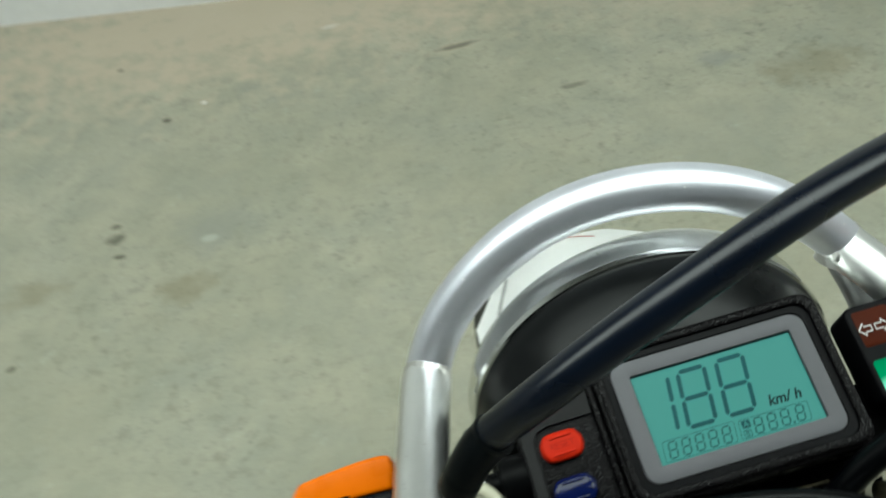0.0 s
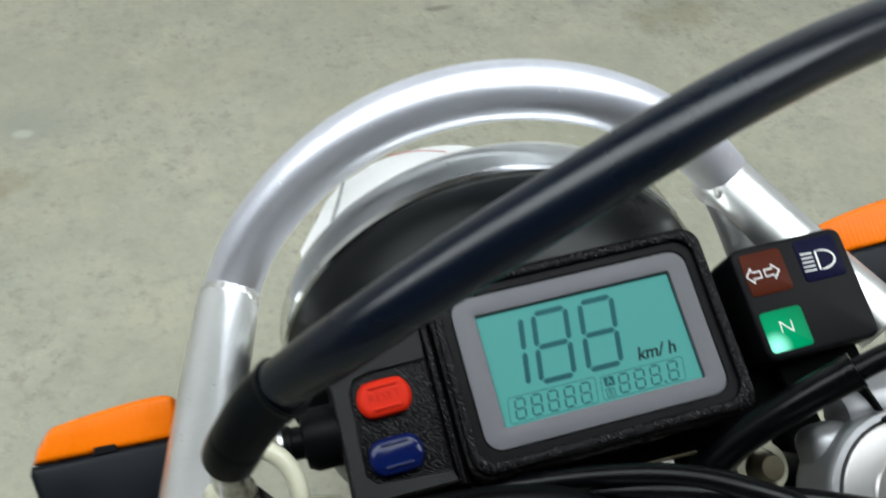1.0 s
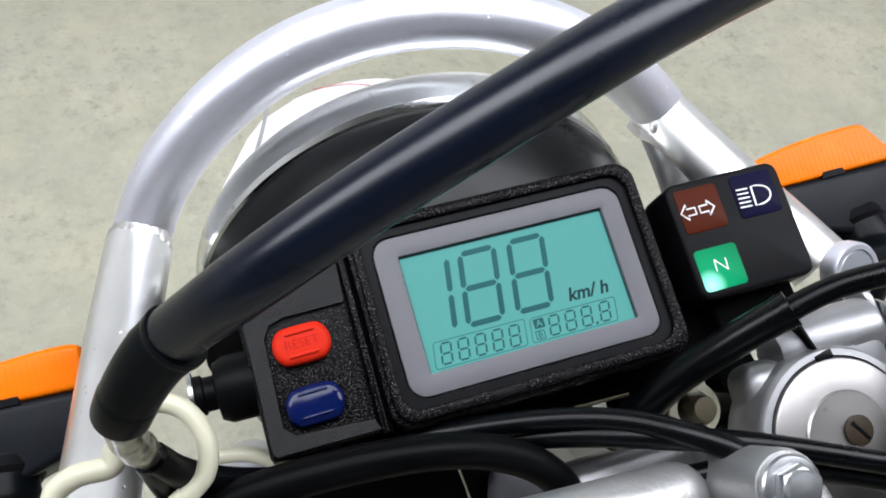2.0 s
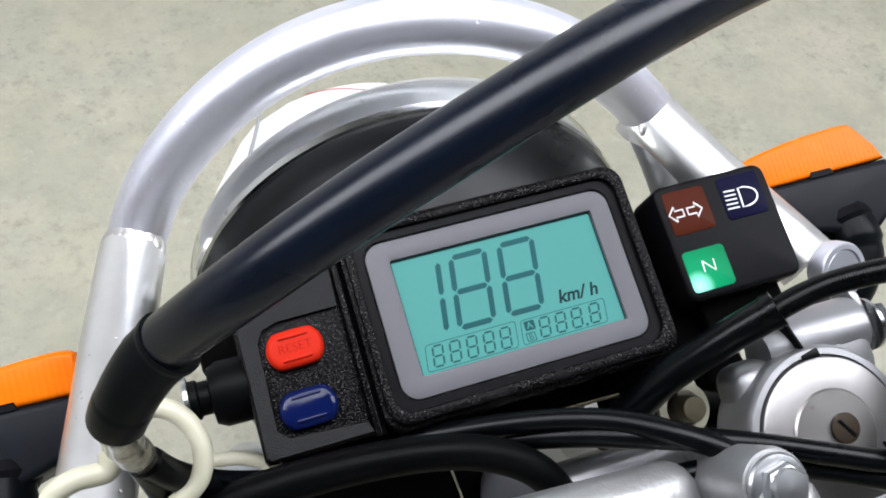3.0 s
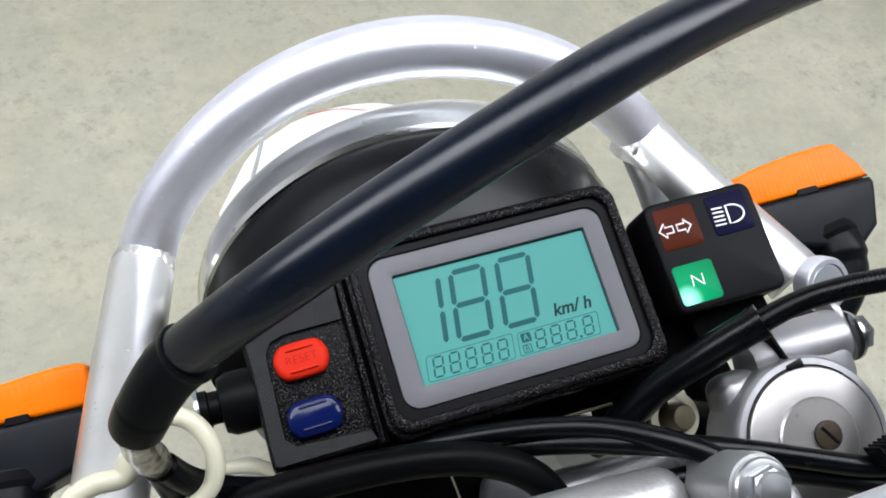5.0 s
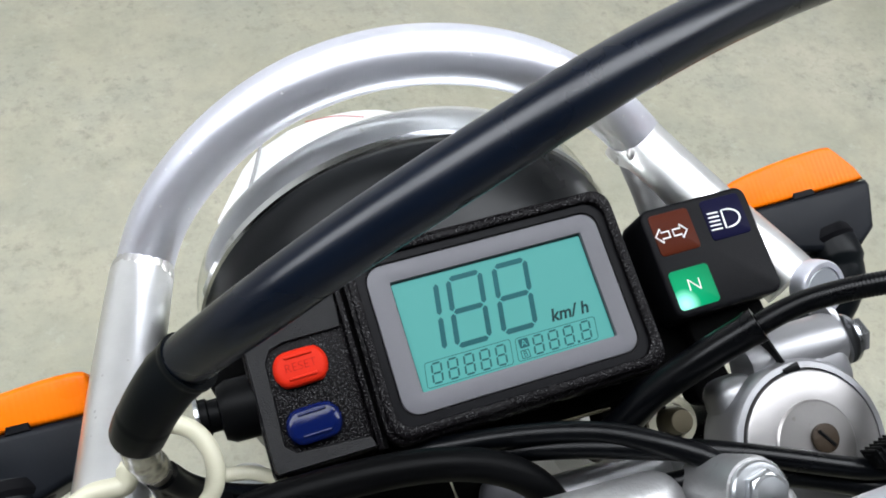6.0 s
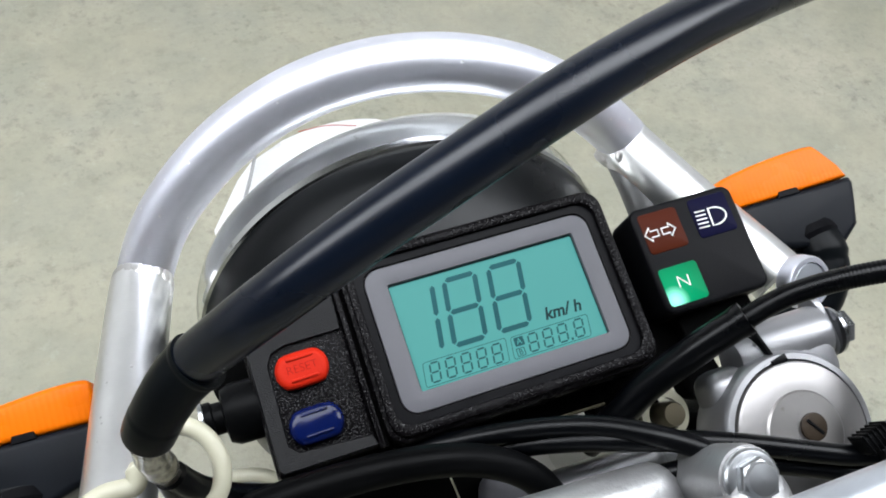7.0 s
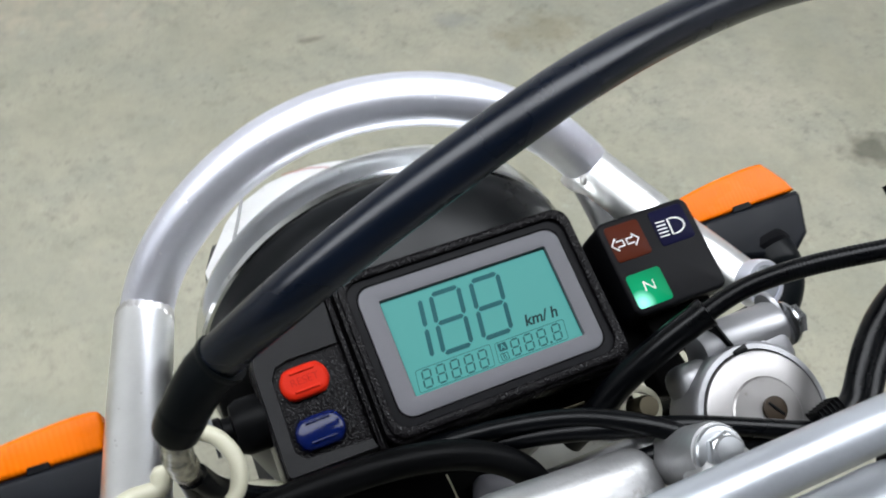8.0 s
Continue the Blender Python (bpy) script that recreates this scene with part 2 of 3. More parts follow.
LCD_TEXT = surface("lcd_dark_text", (0.004, 0.02, 0.022), 0.4, grain=900, bump=0.0, shine=0.08)
TYRE = surface("tyre_rubber", (0.02, 0.02, 0.02), 0.8, grain=150, bump=0.5)


# ---- mesh helpers ----
def part(name, bm, material, parent, label="", sharp=35, axes=FRONT):
    """One mesh object under a thing or under a part; shapes are laid out in the given axes."""
    me = bpy.data.meshes.new(name)
    bmesh.ops.recalc_face_normals(bm, faces=bm.faces)
    bm.to_mesh(me)
    bm.free()
    for f in me.polygons:
        f.use_smooth = True
    me.set_sharp_from_angle(angle=radians(sharp))
    me.materials.append(material)
    ob = new(name, me)
    ob.parent = parent
    if parent == motorcycle:
        ob.matrix_basis = TO_BIKE @ axes
    if label:
        tagged(ob, label)
    return ob


def rounded(x0, y0, x1, y1, r, n=5):
    pts = []
    for cx, cy, a in ((x1 - r, y1 - r, 0), (x0 + r, y1 - r, 90), (x0 + r, y0 + r, 180), (x1 - r, y0 + r, 270)):
        for i in range(n + 1):
            b = radians(a + 90 * i / n)
            pts.append((cx + r * math.cos(b), cy + r * math.sin(b)))
    return pts


def prism(outline, z0, z1, bevel=0.0, segments=2, m=None, bm=None):
    """An outline raised from z0 to z1; its top and bottom rims may be rounded."""
    own = bmesh.new()
    face = own.faces.new([own.verts.new((x, y, z0)) for x, y in outline])
    top = bmesh.ops.extrude_face_region(own, geom=[face])
    bmesh.ops.translate(own, verts=[v for v in top["geom"] if isinstance(v, bmesh.types.BMVert)], vec=(0, 0, z1 - z0))
    if bevel:
        rims = [e for e in own.edges if abs(e.verts[0].co.z - e.verts[1].co.z) < 1e-7]
        bmesh.ops.bevel(own, geom=rims, offset=bevel, segments=segments, affect="EDGES", profile=0.5, clamp_overlap=True)
    return merged(own, bm, m)


def merged(own, bm, m=None):
    if m is not None:
        bmesh.ops.transform(own, matrix=m, verts=own.verts)
    if bm is None:
        return own
    me = bpy.data.meshes.new("step")
    own.to_mesh(me)
    own.free()
    bm.from_mesh(me)
    bpy.data.meshes.remove(me)
    return bm


def ring(outer, inner, z0, z1, bevel=0.0, bm=None):
    """A flat frame between two outlines with as many corners."""
    own, n = bmesh.new(), len(outer)
    rows = [[own.verts.new((x, y, z)) for x, y in o] for o, z in ((outer, z0), (outer, z1), (inner, z1), (inner, z0))]
    for k in range(4):
        a, b = rows[k], rows[(k + 1) % 4]
        for i in range(n):
            own.faces.new((a[i], a[(i + 1) % n], b[(i + 1) % n], b[i]))
    if bevel:
        top = [e for e in own.edges if all(abs(v.co.z - z1) < 1e-7 for v in e.verts) and len({rows[1].count(v) for v in e.verts}) == 1]
        bmesh.ops.bevel(own, geom=top, offset=bevel, segments=2, affect="EDGES", profile=0.5, clamp_overlap=True)
    return merged(own, bm)


def glide(points, steps=8, closed=False):
    """A smooth line through the points."""
    p = [Vector(q) for q in points]
    q = [p[-1], *p, p[0], p[1]] if closed else [2 * p[0] - p[1], *p, 2 * p[-1] - p[-2]]
    out = []
    for a, b, c, d in zip(q, q[1:], q[2:], q[3:]):
        for i in range(steps):
            s = i / steps
            out.append(0.5 * (2 * b + (c - a) * s + (2 * a - 5 * b + 4 * c - d) * s * s + (3 * b - a - 3 * c + d) * s ** 3))
    return out if closed else [*out, p[-1]]


def eased(line, rounds):
    """The same line with its small kinks smoothed away."""
    for k in range(rounds):
        line = [line[0], *((a + 2 * b + c) / 4 for a, b, c in zip(line, line[1:], line[2:])), line[-1]]
    return line


def pipe(line, radius, n=20, closed=False, bm=None):
    """A pipe along a line; radius is one number or a function of the way along it from 0 to 1."""
    own, count = bmesh.new(), len(line)
    rows, side = [], None
    for i, c in enumerate(line):
        a = line[i - 1] if i or closed else c
        b = line[(i + 1) % count] if i < count - 1 or closed else c
        way = (b - a).normalized()
        if side is None:
            side = way.orthogonal().normalized()
        side = (side - way * side.dot(way)).normalized()
        up = way.cross(side)
        r = radius(i / (count - 1)) if callable(radius) else radius
        rows.append([own.verts.new(c + r * (math.cos(2 * math.pi * k / n) * side + math.sin(2 * math.pi * k / n) * up)) for k in range(n)])
    for a, b in zip(rows, rows[1:] + rows[:1] if closed else rows[1:]):
        for k in range(n):
            own.faces.new((a[k], a[(k + 1) % n], b[(k + 1) % n], b[k]))
    if not closed:
        own.faces.new(rows[0])
        own.faces.new(rows[-1])
    return merged(own, bm)


def lathe(profile, m=None, n=48, bm=None, closed=False):
    """Turns (radius, height) pairs about the z axis."""
    own = bmesh.new()
    rows = [[own.verts.new((max(r, 1e-5) * math.cos(2 * math.pi * k / n), max(r, 1e-5) * math.sin(2 * math.pi * k / n), h)) for k in range(n)] for r, h in profile]
    for a, b in zip(rows, rows[1:] + rows[:1] if closed else rows[1:]):
        for k in range(n):
            own.faces.new((a[k], a[(k + 1) % n], b[(k + 1) % n], b[k]))
    if not closed:
        own.faces.new(rows[0])
        own.faces.new(rows[-1])
    return merged(own, bm, m)


def block(size, m, bevel=0.002, segments=3, bm=None):
    own = bmesh.new()
    bmesh.ops.create_cube(own, size=1, matrix=Matrix.Diagonal((*size, 1)))
    if bevel:
        bmesh.ops.bevel(own, geom=own.edges[:], offset=bevel, segments=segments, affect="EDGES", profile=0.5, clamp_overlap=True)
    return merged(own, bm, m)


def along(place, way, turn=0):
    """A pose at place with its z axis along way."""
    return Matrix.Translation(place) @ Vector(way).to_track_quat("Z", "Y").to_matrix().to_4x4() @ pose(0, 0, 0, 0, 0, turn)


def hexagon(r):
    return [(r * math.cos(math.pi * k / 3), r * math.sin(math.pi * k / 3)) for k in range(6)]


def letters(text, size, m, depth=0.00005, shear=0.0, bold=0.0):
    """Built-in letters as a mesh, at m."""
    curve = bpy.data.curves.new("letters", "FONT")
    curve.body, curve.size, curve.extrude, curve.shear, curve.align_x, curve.align_y = text, size, depth, shear, "CENTER", "CENTER"
    curve.offset = bold
    ob = new("letters", curve)
    me = bpy.data.meshes.new_from_object(ob.evaluated_get(bpy.context.evaluated_depsgraph_get()))
    bpy.data.objects.remove(ob)
    bpy.data.curves.remove(curve)
    bm = bmesh.new()
    bm.from_mesh(me)
    bpy.data.meshes.remove(me)
    bmesh.ops.transform(bm, matrix=m, verts=bm.verts)
    return bm


# ---- the room ----
ROOM = pose(0, 2.101, 0, 0, 0, -11.5)      # on the floor, at the foot of the wall ahead of the motorcycle


def setting(name, bm, material, label, category, m=ROOM):
    me = bpy.data.meshes.new(name)
    bmesh.ops.recalc_face_normals(bm, faces=bm.faces)
    bm.to_mesh(me)
    bm.free()
    me.materials.append(material)
    ob = new(name, me)
    ob.matrix_basis = m
    return tagged(ob, label, category, kind="structure")


W0, W1, D0, HIGH = -4.0, 4.5, -5.0, 2.8
setting("floor", block((W1 - W0 + 0.4, 0.2 - D0 + 0.2, 0.1), pose((W0 + W1) / 2, D0 / 2, -0.05), 0), CONCRETE, "worn greenish-grey concrete garage floor with oil drips and stains", "floor")
setting("wall_north", block((W1 - W0 + 0.4, 0.2, HIGH), pose((W0 + W1) / 2, 0.1, HIGH / 2), 0), WALL_PAINT, "plain white painted wall", "wall")
setting("wall_south", block((W1 - W0 + 0.4, 0.2, HIGH), pose((W0 + W1) / 2, D0 - 0.1, HIGH / 2), 0), SIDE_PAINT, "plain grey painted wall", "wall")
setting("wall_west", block((0.2, -D0, HIGH), pose(W0 - 0.1, D0 / 2, HIGH / 2), 0), PALE_PAINT, "plain pale grey painted wall", "wall")
setting("wall_east", block((0.2, -D0, HIGH), pose(W1 + 0.1, D0 / 2, HIGH / 2), 0), PALE_PAINT, "plain pale grey painted wall", "wall")
setting("ceiling", block((W1 - W0 + 0.4, -D0 + 0.4, 0.1), pose((W0 + W1) / 2, D0 / 2, HIGH + 0.05), 0), CEILING_PAINT, "plain dark ceiling", "ceiling")


def plain(name, bm, material, parent, m=None):
    me = bpy.data.meshes.new(name)
    bmesh.ops.recalc_face_normals(bm, faces=bm.faces)
    bm.to_mesh(me)
    bm.free()
    me.materials.append(material)
    ob = new(name, me)
    ob.parent = parent
    if m is not None:
        ob.matrix_basis = m
    return ob


ceiling_light = tagged(new("ceiling_light"), "wide white fluorescent panel light on the ceiling, switched on", "ceiling light", "ceiling lights")
plain("housing", block((1.00, 1.25, 0.05), pose(0, 0, -0.025), 0.008), LAMP_HOUSING, ceiling_light)
plain("diffuser", block((0.94, 1.20, 0.04), pose(0, 0, -0.065), 0.012), LAMP_GLOW, ceiling_light)
SPOTS = [(x, -1.87) for x in (-2.4, -1.1, 0.2, 1.5, 2.8)]
ceiling_light.matrix_basis = ROOM @ pose(*SPOTS[0], HIGH, 0, 0, 90)
for x, y in SPOTS[1:]:
    copy_thing(ceiling_light, ROOM @ pose(x, y, HIGH, 0, 0, 90))

# ---- the motorcycle ----
motorcycle = tagged(new("motorcycle"), "trail motorcycle with a digital meter, round headlight and aluminium headlight guard", "motorcycle")
motorcycle.matrix_basis = BIKE


# digital meter, in millimetres from the lower left corner of its display
def mm(points):
    return [(x / 1000, y / 1000) for x, y in points]


def build_meter():
    def top(x0, y0, x1, y1, r, n=6):
        return rounded(x0 / 1000, y0 / 1000, x1 / 1000, y1 / 1000, r / 1000, n)

    case = ring(top(-16.2, -15.6, 90.2, 55.6, 7.5), top(-7.0, -6.0, 80.0, 46.0, 5.5), -0.040, 0.0022, 0.0020)
    meter = part("digital_meter", case, PLASTIC, motorcycle, "grained black plastic digital speedometer with a grey-framed lit display", axes=METER)
    part("rim", ring(top(-14.4, -13.8, 88.6, 53.9, 7), top(-11.4, -10.2, 84.6, 50.6, 6.5), 0.0018, 0.0046, 0.0009), PLASTIC, meter)
    part("groove", ring(top(-11.4, -10.2, 84.6, 50.6, 6.5), top(-8.6, -7.6, 81.6, 47.8, 6.2), 0.0018, 0.0026), SMOOTH, meter, "smooth black groove round the bezel")
    part("bezel", ring(top(-7.9, -6.9, 80.9, 47.0, 6), top(0, 0, 73.65, 40.15, 0.8), -0.0012, 0.0030, 0.0004), GREY, meter, "grey printed bezel")
    part("display", prism(top(-0.8, -0.8, 74.4, 40.9, 0.5), -0.0015, 0.0010), LCD, meter, "lit turquoise liquid crystal display")
    # dark ring in place of the bezel's shadow, which the glowing display can't take
    part("edge_shade", ring(top(-0.2, -0.2, 73.85, 40.35, 0.8), top(0.38, 0.12, 73.35, 39.55, 0.6), 0.0009, 0.0014), LCD_TEXT, meter, "thin dark edge for the bezel's shade round the display")
    ink = 0.0011

    def segments(x, y, w, h, t, lean, which, gap=0.4):
        """The lit bars of one figure, from its lower left corner."""
        bars = {"a": ((0, h), (w, h)), "b": ((w, h), (w, h / 2)), "c": ((w, h / 2), (w, 0)), "d": ((0, 0), (w, 0)), "e": ((0, h / 2), (0, 0)), "f": ((0, h), (0, h / 2)), "g": ((0, h / 2), (w, h / 2))}
        for k in which:
            a, b = Vector(bars[k][0]), Vector(bars[k][1])
            u = (b - a).normalized()
            v = Vector((-u.y, u.x)) * t / 2
            a, b = a + u * gap, b - u * gap
            o = [a, a + u * t / 2 + v, b - u * t / 2 + v, b, b - u * t / 2 - v, a + u * t / 2 - v]
            part("segment", prism(mm((x + q.x + lean * q.y, y + q.y) for q in o), ink - 0.0001, ink), LCD_INK if t > 1 else LCD_FAINT, meter)

    for x, which in ((0.2, "bc"), (17.0, "abcdefg"), (34.6, "abcdefg")):
        segments(x, 12.3, 12.0, 24.0, 1.9, 0.158, which)
    for k in range(5):
        segments(4.9 + 5.95 * k, 2.0 - 0.08 * k, 3.4, 6.8, 0.62, 0.16, "abcdefg", 0.22)
    for x in (43.0, 48.9, 54.8, 61.5):
        segments(x, 1.9, 3.4, 6.4, 0.62, 0.16, "abcdefg", 0.22)
    part("point", prism(top(59.4, 1.5, 60.3, 2.4, 0.2), ink - 0.0001, ink), LCD_FAINT, meter)
    for x0, x1, y0, y1 in ((2.2, 34.4, 0.8, 9.8), (36.1, 67.3, 0.9, 9.3)):
        def slant(o):
            return [(x + 0.15 * (y - y0 / 1000), y) for x, y in o]
        part("outline", ring(slant(top(x0, y0, x1, y1, 1.1)), slant(top(x0 + 0.22, y0 + 0.22, x1 - 0.22, y1 - 0.22, 0.9)), ink - 0.0001, ink), LCD_FAINT, meter)
    part("mark", prism(top(38.3, 5.3, 42.0, 8.6, 0.4), ink - 0.0001, ink), LCD_INK, meter)
    part("mark_letter", letters("A", 0.0032, pose(0.0401, 0.0069, ink + 0.0001)), LCD, meter)
    part("mark", ring(top(37.9, 1.5, 41.2, 4.6, 0.4), top(38.2, 1.8, 40.9, 4.3, 0.3), ink - 0.0001, ink), LCD_FAINT, meter)
    part("mark_letter", letters("B", 0.0030, pose(0.0395, 0.0030, ink)), LCD_FAINT, meter)
    part("unit_letters", letters("km/ h", 0.0064, pose(0.0600, 0.0133, ink, 0, 0, -1), shear=0.24, bold=0.00015), LCD_TEXT, meter, "dark letters reading km/h")

    # button unit beside the display, with a sunk panel for its two buttons
    unit = part("button_unit", prism(mm([(-55.2, -12.0), (-54.2, -13.4), (-19.2, -13.4), (-19.0, 51.0), (-44.0, 51.0), (-55.4, 31.0)]), -0.040, 0.0002, 0.0018, 3), PLASTIC, meter)
    well = [(-21.0, -8.9), (-46.0, -7.2), (-49.2, -4.0), (-48.6, 24.5), (-46.2, 28.6), (-41.0, 30.1), (-21.0, 30.3)]
    own = bmesh.new()
    rows = [[own.verts.new((x / 1000, y / 1000, z + (lift if k < 2 else 0))) for k, (x, y) in enumerate(o)] for o, z, lift in (
        ([(-20.0, -12.8), (-53.0, -12.6), (-54.4, -11.4), (-54.4, 29.5), (-53.8, 33.0), (-44.0, 50.0), (-20.0, 50.0)], -0.0005, 0),
        ([(-20.0, -12.4), (-52.8, -12.2), (-53.9, -11.0), (-53.9, 29.4), (-53.3, 32.6), (-43.6, 49.5), (-20.0, 49.5)], 0.0022, 0.0003),
        (well, 0.0022, -0.0001), ([(x * 0.99 - 0.2, y * 0.985 + 0.15) for x, y in well], 0.0006, 0))]
    for p, q in zip(rows, rows[1:]):
        for i in range(6):
            own.faces.new((p[i], p[i + 1], q[i + 1], q[i]))
    part("panel", own, SATIN, meter, "satin black panel round the sunk buttons")
    for name, x, y, mat, label in (("red_button", -37.4, 20.1, RED, "red rubber push button with moulded letters"), ("blue_button", -37.8, 0.6, BLUE, "glossy dark blue push button")):
        m = pose(x / 1000, y / 1000, 0, 0, 0, 1)
        shape = mm([(4.6, -6.2), (7.4, -5.0), (9.2, -1.9), (9.2, 1.9), (7.4, 5.0), (4.6, 6.2), (-4.6, 6.2), (-7.4, 5.0), (-9.2, 1.9), (-9.2, -1.9), (-7.4, -5.0), (-4.6, -6.2)])
        shape = [(q.x, q.y) for q in glide([(*q, 0) for q in shape], 3, True)]
        button = part(name, prism(shape, -0.0005, 0.0048, 0.0024, 6, m), mat, meter, label)
        for v in (-3.7, 3.7):
            part("ridge", prism(top(-4.8, v - 0.5, 4.8, v + 0.5, 0.45), 0.0045, 0.0056, 0.0004, 2, m), mat, button)
    part("button_letters", letters("RESET", 0.0042, pose(-0.0374, 0.0201, 0.00482, 0, 0, 1), 0.0001, bold=-0.00010), RED_DARK, meter, "faint moulded letters reading RESET")
    part("ridge", prism(top(-19.6, -14.2, -17.6, 51.0, 0.5), -0.003, 0.0030, 0.0005), PLASTIC, meter)
    part("gap_strip", prism(top(-18.0, -14.0, -15.8, 51.0, 0.5), -0.040, -0.0015), DEEP, meter)
    # bracket plate and rubber mount under it
    part("base_plate", prism(top(-52, -19, 87, 44, 4), -0.048, -0.0395, 0.001), DEEP, meter)
    return meter


build_meter()


# what carries the meter, in the axes of the front parts
def build_meter_bracket():
    bracket = part("meter_bracket", block((0.066, 0.0245, 0.022), pose(0.0530, -0.0122, -0.0300), 0.004), DEEP, motorcycle, "black steel meter bracket")
    part("side_plate", block((0.070, 0.030, 0.018), pose(0.0930, -0.0060, -0.0240, 0, 0, 4), 0.004), DEEP, bracket)
    part("lower_plate", block((0.083, 0.045, 0.015), pose(-0.0135, -0.0450, -0.0350), 0.004), DEEP, bracket)
    # black blocks added to fill the dark of cables and shade below the meter
    part("shade_fill", block((0.031, 0.009, 0.012), pose(0.0355, -0.0268, -0.0260), 0.002), DEEP, bracket)
    part("shade_fill", block((0.026, 0.016, 0.012), pose(0.0760, -0.0300, -0.0300), 0.002), DEEP, bracket)
    m = along((-0.0500, 0.0105, -0.012), (-1, 0.02, 0.0))
    part("rubber_mount", lathe([(0.0095, -0.004), (0.0100, 0.000), (0.0100, 0.0085), (0.0085, 0.0115), (0.0052, 0.0120), (0.0052, 0.0150), (0.0060, 0.0155), (0.0060, 0.0178), (0.0030, 0.0180)], m, 32), DARK_RUBBER, bracket, "round black rubber mount")
    part("mount_washer", lathe([(0.0075, 0.0180), (0.0075, 0.0192), (0.0010, 0.0192)], m, 28), STEEL, bracket)
    part("mount_boss", block((0.016, 0.016, 0.018), pose(-0.0550, 0.0240, -0.0300), 0.004), DEEP, bracket)
    part("thin_wire", pipe(glide([(0.0004, -0.0295, 0.0000), (0.0010, -0.0340, -0.0004), (0.0018, -0.0400, -0.0020)], 6), 0.00035, 8), IVORY, bracket, "thin pale wire end")
    part("bracket_foot", block((0.020, 0.015, 0.012), pose(0.0220, -0.0440, -0.0230, 0, 0, -20), 0.005, 4), GREY, bracket, "dull grey block under the bracket")
    part("lower_edge", pipe([Vector((0.0059, -0.0225, -0.0120)), Vector((0.0630, -0.0241, -0.0120))], 0.0006, 8), BRASS, bracket, "thin bare metal edge")


build_meter_bracket()


# warning lamps
def build_lamp_box():
    def top(x0, y0, x1, y1, r):
        return rounded(x0 / 1000, y0 / 1000, x1 / 1000, y1 / 1000, r / 1000, 6)

    box = part("lamp_box", prism(top(99.6, -0.9, 145.2, 42.8, 4.2), -0.022, 0.0, 0.0014, 3), SMOOTH, motorcycle, "square black warning lamp box with three coloured lenses", axes=METER)
    for name, x0, y0, x1, y1, mat, label in (("turn_lens", 102.4, 23.4, 119.2, 39.8, BROWN_LENS, "unlit dark red-brown lens"), ("beam_lens", 124.8, 24.0, 141.6, 40.4, NAVY_LENS, "unlit navy blue lens"), ("neutral_lens", 102.0, 1.9, 118.6, 17.1, GREEN_LENS, "lit green lens")):
        part(name, prism(top(x0, y0, x1, y1, 1.6), -0.0004, 0.0003, 0.0002), mat, box, label)
    z = 0.0004

    def stroke(points, r, closed=True):
        return pipe([Vector((x / 1000, y / 1000, z)) for x, y in points], r / 1000, 6, closed)

    part("neutral_letter", letters("N", 0.0072, pose(0.1106, 0.0101, z, 0, 0, -4) @ Matrix.Diagonal((1.12, 0.95, 1, 1)), bold=-0.00018), MARK, box, "white letter N")
    for s, cx in ((-1, 105.8), (1, 112.9)):
        arrow = [(3.1, 0), (0.5, 2.8), (0.5, 1.25), (-2.7, 1.25), (-2.7, -1.25), (0.5, -1.25), (0.5, -2.8)]
        part("arrow", stroke([(cx + s * x, 31.3 + y) for x, y in arrow], 0.34), MARK, box, "white outlined arrow")
    dome = [(131.8, 27.8), (132.2, 35.0)] + [(132.0 + 6.9 * math.sin(math.pi * k / 12) ** 0.8, 31.4 + 3.7 * math.cos(math.pi * k / 12)) for k in range(1, 12)]
    part("beam_symbol", stroke(dome, 0.36), MARK, box, "white outlined lamp symbol")
    for k in range(5):
        y = 34.9 - 1.65 * k
        part("beam_ray", stroke([(126.2 - 0.15 * k, y), (130.6 - 0.1 * k, y - 0.2)], 0.32, False), MARK, box)
    part("lamp_bracket", block((0.033, 0.013, 0.0065), pose(0.124, -0.003, -0.014, 0, 0, 4), 0.001), DEEP, box)
    return box


build_lamp_box()

# headlight: chrome rim, black shell and lens, facing ahead
AHEAD = Vector((0.057, 0.835, -0.548)).normalized()
LAMP_AT = along((0.0280, 0.0517, -0.1080), AHEAD)


def build_headlight():
    shell = part("headlight", lathe([(0.012, -0.092), (0.040, -0.088), (0.064, -0.074), (0.080, -0.052), (0.0885, -0.030), (0.0905, -0.0185), (0.0880, -0.010), (0.060, -0.008)], LAMP_AT, 96), SHELL, motorcycle, "round headlight with a glossy black shell and chrome rim")
    part("rim", lathe([(0.0895, -0.0185), (0.0917, -0.0178), (0.0921, -0.0150), (0.0906, -0.0130), (0.0904, -0.0060), (0.0912, -0.0020), (0.0905, 0.0010), (0.0870, 0.0025), (0.0820, 0.0010), (0.0850, -0.0120)], LAMP_AT, 128, closed=True), CHROME, shell, "polished chrome rim")
    part("lens", lathe([(0.084, -0.002), (0.074, 0.006), (0.052, 0.013), (0.026, 0.017), (0.0, 0.018)], LAMP_AT, 64), WHITE, shell, "domed pale lens")
    return shell


build_headlight()

